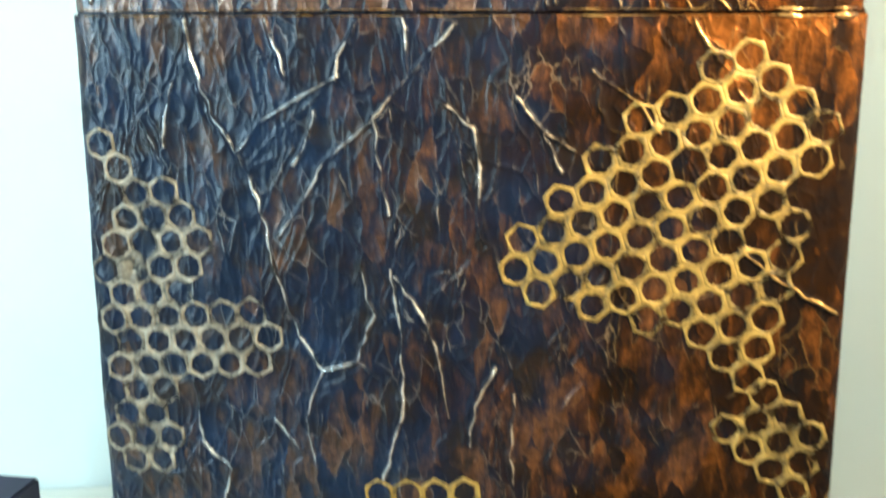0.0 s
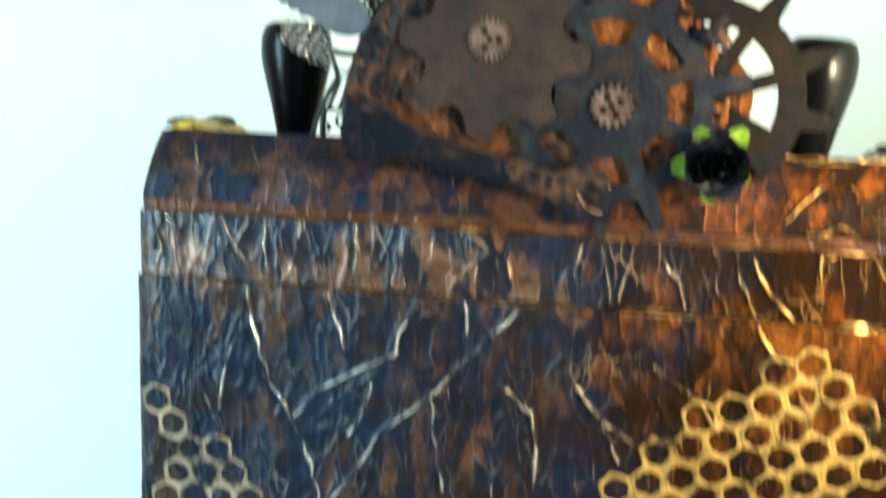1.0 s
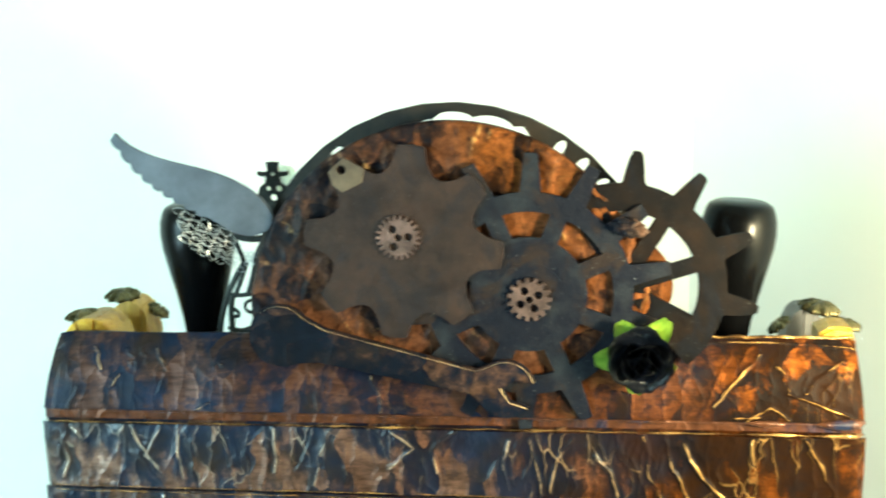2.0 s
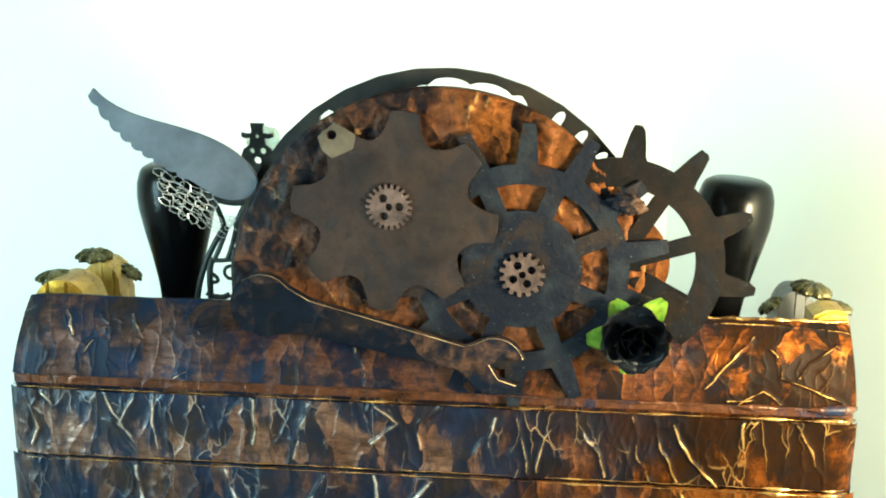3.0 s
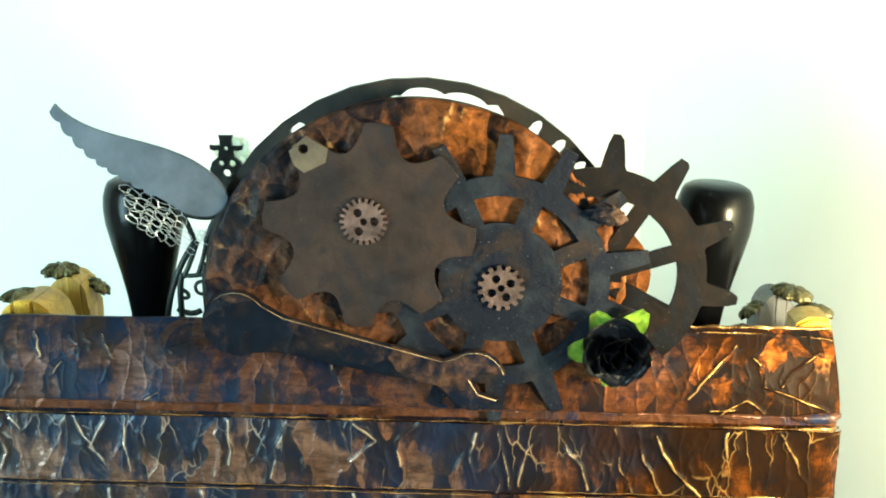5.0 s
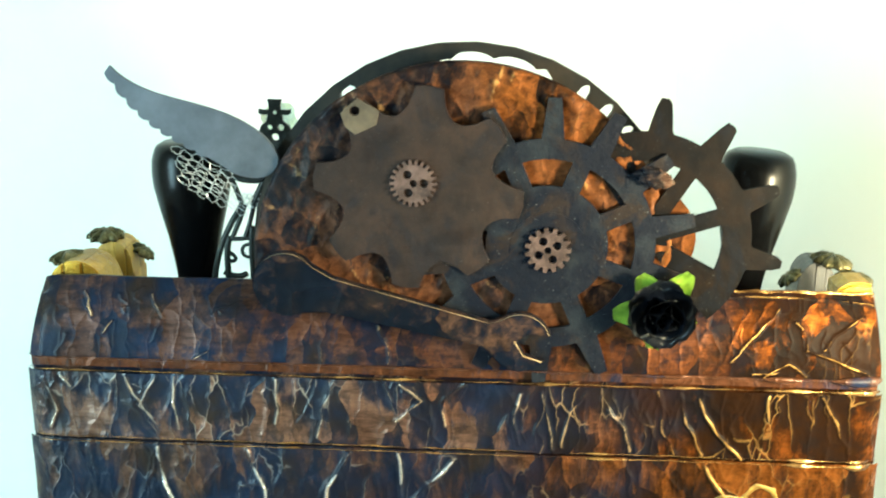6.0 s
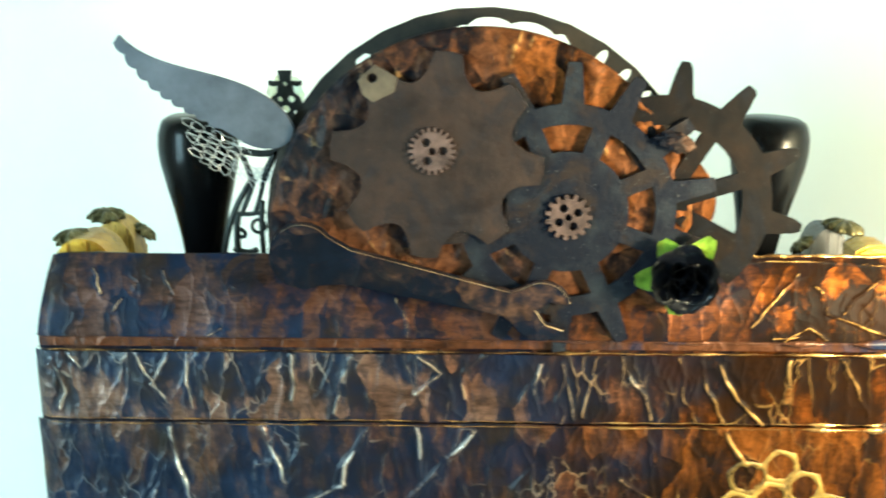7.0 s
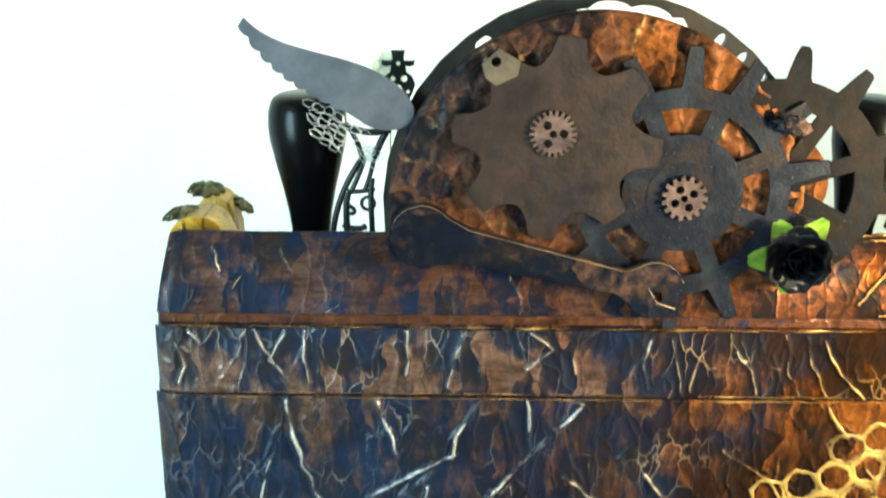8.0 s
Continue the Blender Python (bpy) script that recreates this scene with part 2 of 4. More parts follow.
M_ROSE = paint("black_satin_petal", (0.0014, 0.0020, 0.0036), (0.0045, 0.0065, 0.0125), 60, 0.30, 0.2, spec=0.5)
M_LEAF = paint("lime_leaf", (0.10, 0.22, 0.018), (0.36, 0.52, 0.06), 90, 0.5, 0.2)
M_CREAM = paint("cream_petal", (0.86, 0.86, 0.62), (0.95, 0.95, 0.80), 60, 0.6)
M_CAP = metal("antique_brass_cap", (0.030, 0.028, 0.012), (0.150, 0.125, 0.058), 150, (0.22, 0.4), 0.8, 0.2)
M_WOOD = wood("pale_varnished_wood", (0.30, 0.165, 0.024), (0.56, 0.350, 0.065))
M_YELLOW = metal("yellow_foil", (0.22, 0.120, 0.010), (0.40, 0.25, 0.030), 90, (0.25, 0.4), 0.6, 0.5)
M_WOODGREY = wood("grey_wood", (0.034, 0.036, 0.038), (0.080, 0.084, 0.088))
M_WALL = paint("white_wall_paint", (0.690, 0.718, 0.670), (0.728, 0.752, 0.704), 3, 0.8, 0.05)
# walls out of view; grey chosen for how much light they bounce back
M_WALL_REAR = paint("grey_wall_paint", (0.62, 0.62, 0.60), (0.68, 0.68, 0.66), 3, 0.8, 0.05)
# unseen tabletop kept pale to bounce light onto the lower walls
M_TABLE = wood("table_wood", (0.68, 0.65, 0.58), (0.76, 0.73, 0.66), 0.5, (0.7, 9, 9))
M_FLOOR = wood("floor_wood", (0.16, 0.10, 0.06), (0.26, 0.17, 0.10), 0.5, (0.5, 6, 6))
M_GLASS, _, glass_shader = nodes_of("window_glass")
glass_shader.inputs["Transmission Weight"].default_value = 1.0
glass_shader.inputs["Roughness"].default_value = 0.02
M_NAVY = paint("navy_card", (0.010, 0.008, 0.030), (0.018, 0.014, 0.050), 30, 0.6)


# ---- mesh helpers ----
def thing(name, label, category, group="", kind="", m=None):
    ob = new(name)
    ob.empty_display_size = 0.02
    if m is not None:
        ob.matrix_world = m
    return tagged(ob, label, category, group, kind)


def part(name, bm, material, parent=None, label="", smooth=False, edge=None):
    me = bpy.data.meshes.new(name)
    bm.normal_update()
    bm.to_mesh(me)
    bm.free()
    if smooth:
        me.polygons.foreach_set("use_smooth", [True] * len(me.polygons))
    me.materials.append(material)
    if edge:
        me.materials.append(edge)
    ob = new(name, me)
    ob.parent = parent
    return tagged(ob, label)


def box(bm, x0, x1, y0, y1, z0, z1, bevel=0.0):
    made = bmesh.ops.create_cube(bm, size=1, matrix=Matrix.Translation(((x0 + x1) / 2, (y0 + y1) / 2, (z0 + z1) / 2)) @ Matrix.Diagonal((x1 - x0, y1 - y0, z1 - z0, 1)))
    if bevel:
        edges = list({e for v in made["verts"] for e in v.link_edges})
        bmesh.ops.bevel(bm, geom=edges, offset=bevel, segments=2, affect="EDGES")


def circle(cx, cz, r, n=24, start=0.0):
    return [(cx + r * math.cos(start + 2 * math.pi * i / n), cz + r * math.sin(start + 2 * math.pi * i / n)) for i in range(n)]


def plate(outline, holes=(), y=0.0, thick=0.0015, bevel=0.0, bm=None):
    """A flat plate in the xz plane with its face at y, cut by holes, thick towards +y."""
    bm = bm or bmesh.new()
    edges = []
    for loop in (outline, *holes):
        vs = [bm.verts.new((x, y, z)) for x, z in loop]
        edges += [bm.edges.new((vs[i], vs[(i + 1) % len(vs)])) for i in range(len(vs))]
    made = bmesh.ops.triangle_fill(bm, edges=edges, use_beauty=True, use_dissolve=False)
    faces = [f for f in made["geom"] if isinstance(f, bmesh.types.BMFace)]
    ext = bmesh.ops.extrude_face_region(bm, geom=faces)
    bmesh.ops.translate(bm, verts=[v for v in ext["geom"] if isinstance(v, bmesh.types.BMVert)], vec=(0, thick, 0))
    bmesh.ops.recalc_face_normals(bm, faces=bm.faces)
    if bevel:
        sharp = [e for e in bm.edges if len(e.link_faces) == 2 and e.calc_face_angle(0) > 1.0 and abs(e.verts[0].co.y - e.verts[1].co.y) < 1e-6 and abs(e.verts[0].co.y - y) < 1e-6]
        bmesh.ops.bevel(bm, geom=sharp, offset=bevel, segments=2, affect="EDGES", clamp_overlap=True, material=1)
    return bm


def toothed(cx, cz, r_in, r_out, teeth, base=0.6, tip=0.35, phase=0.0, rounded=False, jitter=0.0, seed=0):
    """A gear's outline: teeth of half widths base and tip (in half pitches) between two radii."""
    rnd = random.Random(seed)
    pts, step = [], 2 * math.pi / teeth
    for i in range(teeth):
        a = phase + i * step
        ro = r_out * (1 + rnd.uniform(-jitter, jitter))
        hb, ht = base * step / 2, tip * step / 2
        gap = [(a - step / 2 + (step / 2 - hb) * k / 3, r_in) for k in range(4)]
        if rounded:
            tooth = [(a + hb * s, r_in + (ro - r_in) * math.sqrt(max(0, 1 - abs(s) ** 2.6))) for s in (-0.9, -0.7, -0.4, 0, 0.4, 0.7, 0.9)]
        else:
            tooth = [(a - ht, ro), (a, ro), (a + ht, ro)]
        back = [(a + hb + (step / 2 - hb) * k / 3, r_in) for k in range(3)]
        pts += gap + tooth + back
    return [(cx + r * math.cos(t), cz + r * math.sin(t)) for t, r in pts]


def window(cx, cz, r0, r1, a0, a1, half, n=7):
    """A cut between two spokes of half width half, from radius r0 to r1."""
    out = []
    for r, way in ((r1, 1), (r0, -1)):
        m = math.asin(min(0.9, half / r))
        for i in range(n)[::way]:
            a = a0 + m + (a1 - a0 - 2 * m) * i / (n - 1)
            out.append((cx + r * math.cos(a), cz + r * math.sin(a)))
    return out


def tube(points, radius, sides=6, bm=None, closed=False):
    """A round wire along points."""
    bm = bm or bmesh.new()
    pts = [Vector(p) for p in points]
    n, rings = len(pts), []
    for i, p in enumerate(pts):
        a = pts[(i - 1) % n] if closed or i else p
        b = pts[(i + 1) % n] if closed or i < n - 1 else p
        d = (b - a).normalized() if (b - a).length else Vector((0, 0, 1))
        side = d.cross(Vector((0, 1, 0)))
        side = side.normalized() if side.length > 1e-4 else Vector((1, 0, 0))
        up = side.cross(d)
        r = radius(i / max(1, n - 1)) if callable(radius) else radius
        rings.append([bm.verts.new(p + r * (math.cos(t) * side + math.sin(t) * up)) for t in (2 * math.pi * k / sides for k in range(sides))])
    for i in range(n if closed else n - 1):
        for k in range(sides):
            bm.faces.new((rings[i][k], rings[i][(k + 1) % sides], rings[(i + 1) % n][(k + 1) % sides], rings[(i + 1) % n][k]))
    if not closed:
        bm.faces.new(rings[0][::-1])
        bm.faces.new(rings[-1])
    bmesh.ops.recalc_face_normals(bm, faces=bm.faces)
    return bm


def lathe(profile, n=32):
    """A turned body about z from (radius, height) pairs, closed at both ends."""
    bm = bmesh.new()
    rings = [[bm.verts.new((r * math.cos(2 * math.pi * k / n), r * math.sin(2 * math.pi * k / n), z)) for k in range(n)] for r, z in profile]
    for a, b in zip(rings, rings[1:]):
        for k in range(n):
            bm.faces.new((a[k], a[(k + 1) % n], b[(k + 1) % n], b[k]))
    bm.faces.new(rings[0][::-1])
    bm.faces.new(rings[-1])
    return bm


# ---- crumpled foil sheets ----
def splat(field, x0, z0, cell, points, width, height, pace=0.7):
    """Raises a fold along a polyline in a height field."""
    reach = int(2.4 * width / cell) + 1
    nz, nx = field.shape
    for (ax, az), (bx, bz) in zip(points, points[1:]):
        steps = max(2, int(math.hypot(bx - ax, bz - az) / (cell * pace)))
        for s in range(steps):
            t = s / steps
            px, pz = ax + (bx - ax) * t, az + (bz - az) * t
            wob = noise.noise(Vector((px * 130, pz * 130, 3.0))) * 0.0016
            px, pz = px + wob, pz + wob * 0.4
            h = height * (0.65 + 0.6 * noise.noise(Vector((px * 60, pz * 60, 9.0))))
            i, k = int((px - x0) / cell), int((pz - z0) / cell)
            i0, i1, k0, k1 = max(0, i - reach), min(nx, i + reach + 1), max(0, k - reach), min(nz, k + reach + 1)
            if i0 >= i1 or k0 >= k1:
                continue
            gx = x0 + np.arange(i0, i1) * cell - px
            gz = z0 + np.arange(k0, k1) * cell - pz
            d2 = (gx[None, :] ** 2 + gz[:, None] ** 2) / (width * width)
            g = h * (np.exp(-np.sqrt(d2)) if pace < 1 else np.exp(-d2))
            field[k0:k1, i0:i1] = np.maximum(field[k0:k1, i0:i1], g)


def wrinkles(rnd, x0, x1, z0, z1, count, length, slant=0.35):
    """Meandering folds, mostly upright, some of them forked."""
    out = []
    for _ in range(count):
        x, z, a = rnd.uniform(x0, x1), rnd.uniform(z0, z1), rnd.gauss(-math.pi / 2, slant)
        pts, n = [(x, z)], rnd.randint(3, 9)
        for _ in range(n):
            a += rnd.gauss((-math.pi / 2 - a) * 0.3, 0.32)
            s = length * rnd.uniform(0.5, 1.5) / n
            x, z = x + s * math.cos(a), z + s * math.sin(a)
            pts.append((x, z))
        out.append(pts)
        if rnd.random() < 0.4:
            fx, fz = pts[len(pts) // 2]
            b = a + rnd.choice((-1, 1)) * rnd.uniform(0.5, 1.0)
            out.append([(fx, fz), (fx + length * 0.15 * math.cos(b), fz + length * 0.15 * math.sin(b)), (fx + length * 0.25 * math.cos(a), fz + length * 0.3 * math.sin(a))])
    return out


def vs_of(v0, v1, n):
    return np.linspace(v0, v1, n)


def foil_sheet(name, x0, x1, v0, v1, cell, folds, small, place, material, parent, rough=0.0009, label="", lift=None, crease=1.0, girth=1.0):
    """A sheet over (x, v) laid in space by place(x, v, h), with folds raised by h."""
    nx, nv = int(round((x1 - x0) / cell)) + 1, int(round((v1 - v0) / cell)) + 1
    field = np.zeros((nv, nx))
    grime = np.zeros((nv, nx))
    for k, pts in enumerate(list(small) + 3 * list(folds)):
        side = (0.0022, -0.0022, 0.0005)[k % 3]
        splat(grime, x0, v0, cell, [(x + side, v) for x, v in pts], 0.0034, 1.25 if k % 2 else 0.9, 3.0)
    if lift:
        sway = np.array([noise.noise(Vector((x * 38, 4.4, 0))) * 0.009 + noise.noise(Vector((x * 150, 2.2, 0))) * 0.003 for x in np.linspace(x0, x1, nx)])
        grime -= lift(vs_of(v0, v1, nv)[:, None] + sway[None, :], np.linspace(x0, x1, nx)[None, :] + 3 * sway[None, :])
    for pts in small:
        splat(field, x0, v0, cell, pts, 0.0007, 0.0015 * girth)
    for pts in folds:
        splat(field, x0, v0, cell, pts, 0.0009 * girth, 0.0034 * girth)
    xs, vs = np.linspace(x0, x1, nx), np.linspace(v0, v1, nv)
    verts, worn = [], (field / (0.0028 * girth)).clip(0, 1)
    for k, v in enumerate(vs):
        for i, x in enumerate(xs):
            low = noise.noise(Vector((x * 45, v * 22, 1.7))) * rough * 1.6
            crumple = (1 - abs(noise.noise(Vector((x * 95, v * 38, 5.0))))) ** 6 * 1.1 + (1 - abs(noise.noise(Vector((x * 230, v * 100, 8.0))))) ** 5 * 0.35
            crumple *= crease
            worn[k, i] = max(worn[k, i], crumple * 0.26)
            verts.append(place(x, v, field[k, i] + low + crumple * rough))
    idx = np.arange(nx * nv).reshape(nv, nx)
    faces = np.stack([idx[:-1, :-1], idx[:-1, 1:], idx[1:, 1:], idx[1:, :-1]], -1).reshape(-1, 4)
    me = bpy.data.meshes.new(name)
    me.from_pydata(verts, [], faces.tolist())
    me.attributes.new("worn", "FLOAT", "POINT").data.foreach_set("value", worn.ravel())
    me.attributes.new("grime", "FLOAT", "POINT").data.foreach_set("value", grime.ravel())
    me.polygons.foreach_set("use_smooth", [True] * len(me.polygons))
    me.materials.append(material)
    ob = new(name, me)
    ob.parent = parent
    return tagged(ob, label)


# ---- the room ----


def room_piece(name, x0, x1, y0, y1, z0, z1, material):
    bm = bmesh.new()
    box(bm, x0, x1, y0, y1, z0, z1)
    bm.transform(ROOM)
    return tagged(part(name, bm, material), "", "", "", "structure")


room_piece("wall_north", WEST, 0.1, 0.0, 0.1, -0.75, 1.75, M_WALL)
room_piece("wall_east", 0.0, 0.1, -2.6, 0.0, -0.75, 1.75, M_WALL)
room_piece("wall_south", WEST, 0.1, -2.7, -2.6, -0.75, 1.75, M_WALL_REAR)
bm = bmesh.new()
y0, y1, z0, z1 = WIN_Y - WIN_W / 2, WIN_Y + WIN_W / 2, WIN_Z - WIN_H / 2, WIN_Z + WIN_H / 2
box(bm, WEST - 0.1, WEST, -2.7, y0, -0.75, 1.75)
box(bm, WEST - 0.1, WEST, y1, 0.1, -0.75, 1.75)
box(bm, WEST - 0.1, WEST, y0, y1, -0.75, z0)
box(bm, WEST - 0.1, WEST, y0, y1, z1, 1.75)
bm.transform(ROOM)
tagged(part("wall_west", bm, M_WALL_REAR), "", "", "", "structure")
win = thing("window_1", "", "", kind="structure")
for fy0, fy1, fz0, fz1 in ((y0, y0 + 0.03, z0, z1), (y1 - 0.03, y1, z0, z1), (y0 + 0.03, y1 - 0.03, z0, z0 + 0.03), (y0 + 0.03, y1 - 0.03, z1 - 0.03, z1)):
    bm = bmesh.new()
    box(bm, WEST - 0.095, WEST - 0.045, fy0, fy1, fz0, fz1, 0.003)
    bm.transform(ROOM)
    part("window_frame", bm, M_WALL, win)
bm = bmesh.new()
box(bm, WEST - 0.073, WEST - 0.069, y0 + 0.025, y1 - 0.025, z0 + 0.025, z1 - 0.025)
bm.transform(ROOM)
part("pane", bm, M_GLASS, win)
room_piece("floor", WEST - 0.1, 0.1, -2.7, 0.1, -0.85, -0.75, M_FLOOR)
room_piece("ceiling", WEST - 0.1, 0.1, -2.7, 0.1, 1.75, 1.85, M_WALL)

table = thing("table", "plain wooden table pushed into the white corner", "table")
bm = bmesh.new()
box(bm, -0.95, -0.003, -0.62, -0.003, -0.03, 0.0, 0.004)
bm.transform(ROOM)
part("tabletop", bm, M_TABLE, table)
for lx in (-0.91, -0.06):
    for ly in (-0.58, -0.06):
        bm = bmesh.new()
        box(bm, lx - 0.025, lx + 0.025, ly - 0.025, ly + 0.025, -0.75, -0.03, 0.003)
        bm.transform(ROOM)
        part("leg", bm, M_TABLE, table)

navy = thing("card_box", "small dark navy card box standing by the wall", "box")
bm = bmesh.new()
box(bm, -0.42, -0.322, 0.12, 0.165, 0.0, 0.075, 0.002)
part("body", bm, M_NAVY, navy)

# ---- the chest ----
chest = thing("chest", "chest wrapped in crumpled copper foil rubbed with dark paint", "chest")
W, D, SEAM, STEP = 0.1810, 0.115, 0.400, 0.432


def turned_end(x, half, reach=0.007, back=0.0035):
    """How far the foil is bent back towards the ends."""
    return back * max(0.0, (abs(x) - half + reach) / reach) ** 2


major = []


def fold(*points):
    major.append(points)


fold((0.004, 0.394), (-0.018, 0.370), (-0.034, 0.351), (-0.058, 0.331), (-0.071, 0.308), (-0.083, 0.293))
fold((-0.124, 0.396), (-0.120, 0.374), (-0.113, 0.352), (-0.101, 0.334), (-0.091, 0.308), (-0.084, 0.275), (-0.073, 0.245), (-0.062, 0.227))
fold((-0.050, 0.371), (-0.069, 0.361), (-0.089, 0.349), (-0.101, 0.334))
fold((-0.085, 0.396), (-0.079, 0.382), (-0.075, 0.370))
fold((-0.040, 0.396), (-0.050, 0.380), (-0.051, 0.369))
fold((-0.019, 0.397), (-0.018, 0.370))
fold((-0.033, 0.350), (-0.032, 0.330), (-0.027, 0.306))
fold((-0.062, 0.227), (-0.045, 0.232), (-0.036, 0.256), (-0.041, 0.278))
fold((-0.062, 0.227), (-0.071, 0.201), (-0.067, 0.177))
fold((-0.045, 0.232), (-0.034, 0.224))
fold((-0.025, 0.276), (-0.011, 0.257), (-0.004, 0.235), (0.001, 0.206))
fold((-0.027, 0.279), (-0.022, 0.245), (-0.021, 0.210), (-0.032, 0.171))
fold((-0.063, 0.354), (-0.066, 0.340), (-0.073, 0.329))
fold((0.066, 0.374), (0.087, 0.360), (0.096, 0.346))
fold((0.133, 0.295), (0.149, 0.283), (0.177, 0.267))
fold((0.033, 0.362), (0.044, 0.347), (0.054, 0.328))
fold((0.044, 0.347), (0.060, 0.338))
fold((0.109, 0.396), (0.118, 0.383), (0.135, 0.360))
fold((-0.002, 0.359), (0.013, 0.348), (0.016, 0.329), (0.015, 0.302))
fold((0.024, 0.233), (0.014, 0.213), (0.011, 0.192))
fold((0.065, 0.227), (0.054, 0.212))
fold((0.034, 0.220), (0.032, 0.190), (0.033, 0.167))
fold((-0.127, 0.210), (-0.127, 0.185), (-0.111, 0.171), (-0.116, 0.154))
fold((-0.087, 0.200), (-0.073, 0.183))
fold((-0.133, 0.366), (-0.138, 0.336))
rnd = random.Random(7)
# lift: less of the dark tone in the top band, low down and top right
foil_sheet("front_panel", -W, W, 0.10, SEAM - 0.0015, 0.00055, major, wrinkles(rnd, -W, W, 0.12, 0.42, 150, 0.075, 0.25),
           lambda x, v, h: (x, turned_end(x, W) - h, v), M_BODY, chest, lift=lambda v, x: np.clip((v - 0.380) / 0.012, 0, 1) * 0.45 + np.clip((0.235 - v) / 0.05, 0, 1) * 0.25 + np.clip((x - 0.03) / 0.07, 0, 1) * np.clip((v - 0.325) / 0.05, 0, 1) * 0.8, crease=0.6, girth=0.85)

# the carcass behind the sheet
bm = bmesh.new()
box(bm, -W + 0.0005, W - 0.0005, 0.0062, D, 0.0, SEAM + 0.0004)
part("carcass", bm, M_BODY, chest)

lid = part("lid", bmesh.new(), M_LID, chest)
rim_folds = []
major = rim_folds
fold((0.088, 0.429), (0.090, 0.416), (0.096, 0.401))
fold((0.098, 0.427), (0.100, 0.416), (0.108, 0.401))
fold((0.105, 0.426), (0.112, 0.412), (0.124, 0.400))
fold((0.134, 0.429), (0.133, 0.415), (0.131, 0.401))
fold((0.068, 0.420), (0.074, 0.412), (0.078, 0.402))
fold((0.154, 0.429), (0.161, 0.418), (0.167, 0.404))
fold((0.032, 0.426), (0.029, 0.417), (0.031, 0.403))
fold((0.041, 0.427), (0.043, 0.414), (0.046, 0.402))
fold((0.058, 0.427), (0.052, 0.418), (0.050, 0.403))
fold((-0.114, 0.429), (-0.115, 0.416), (-0.113, 0.405))
fold((-0.046, 0.429), (-0.051, 0.416), (-0.054, 0.403))
fold((-0.019, 0.429), (-0.009, 0.422), (-0.021, 0.412))
fold((0.009, 0.430), (-0.001, 0.422), (0.000, 0.410))
fold((-0.071, 0.429), (-0.071, 0.409))
fold((-0.164, 0.428), (-0.159, 0.423))
fold((-0.134, 0.429), (-0.132, 0.421), (-0.122, 0.406))
fold((-0.123, 0.429), (-0.130, 0.416), (-0.123, 0.410))
fold((-0.171, 0.426), (-0.166, 0.412), (-0.170, 0.404))
rnd = random.Random(11)
foil_sheet("lid_rim", -W + 0.0022, W - 0.0022, SEAM, STEP - 0.002, 0.0005, rim_folds, wrinkles(rnd, -W, W, 0.41, 0.44, 30, 0.020, 0.4),
           lambda x, v, h: (x, turned_end(x, W - 0.0022) - 0.0015 - h, v), M_LID, lid, lift=lambda v, x: np.clip((0.418 - v) / 0.016, -0.6, 0.4) - np.clip((x - 0.02) / 0.06, 0, 1) * 0.35, crease=0.32, girth=0.54)


def dome(s, h):
    """The lid's steep, slightly bulging front: s from 0 at the step to 1 at the top edge, then turning over it."""
    u = min(1.0, s + 0.24 * s * (1 - s))
    over = max(0.0, s - 1.0)
    y = 0.0124 * (0.2 * u + 0.8 * u * u) + 0.05 * over
    z = 0.4360 + 0.0324 * u - 0.10 * over * over - 0.004 * over
    lean = 0.0124 * (0.2 + 1.6 * u) / 0.0324 + 12.0 * over
    n = Vector((-1.0, lean)).normalized()
    return y + n.x * h, z + n.y * h


def lid_x(x, s):
    """The lid narrows a little towards its top edge."""
    return x * (0.992 - 0.028 * min(1.0, s) if x < 0 else 0.996 - 0.014 * min(1.0, s))


top_folds = []
major = top_folds
fold((0.148, 0.018), (0.160, 0.012), (0.168, 0.007), (0.176, 0.001))
fold((0.172, 0.042), (0.161, 0.029), (0.156, 0.018))
fold((0.145, 0.037), (0.150, 0.027), (0.148, 0.018))
fold((0.138, 0.046), (0.126, 0.024), (0.118, 0.009))
fold((0.131, 0.000), (0.135, 0.004), (0.141, 0.009), (0.149, 0.001))
fold((0.126, 0.002), (0.137, 0.003))
fold((0.098, 0.0550), (0.130, 0.0565), (0.160, 0.0550), (0.178, 0.0520))
fold((-0.029, 0.027), (-0.024, 0.013), (-0.024, 0.001))
fold((-0.158, 0.047), (-0.153, 0.028))
fold((-0.144, 0.025), (-0.147, 0.016))
fold((-0.128, 0.046), (-0.122, 0.028))
fold((-0.101, 0.006), (-0.107, 0.001))
rnd = random.Random(13)
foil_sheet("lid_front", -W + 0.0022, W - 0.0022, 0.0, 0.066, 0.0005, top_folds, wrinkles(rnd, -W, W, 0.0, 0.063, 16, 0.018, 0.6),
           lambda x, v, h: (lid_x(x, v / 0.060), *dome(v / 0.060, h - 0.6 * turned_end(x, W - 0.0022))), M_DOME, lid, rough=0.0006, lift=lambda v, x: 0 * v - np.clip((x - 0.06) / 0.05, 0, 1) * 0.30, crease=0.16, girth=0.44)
bm = bmesh.new()
box(bm, -W + 0.0030, W - 0.0030, 0.0050, D, SEAM + 0.0005, STEP - 0.0005)
part("lid_core", bm, M_LID, lid)
bm = bmesh.new()
prof = [(y + 0.0030, z - 0.0015) for y, z in (dome(i / 16, 0) for i in range(17))] + [(0.022, 0.4655), (D, 0.4310), (D, 0.4260), (0.005, 0.4260)]
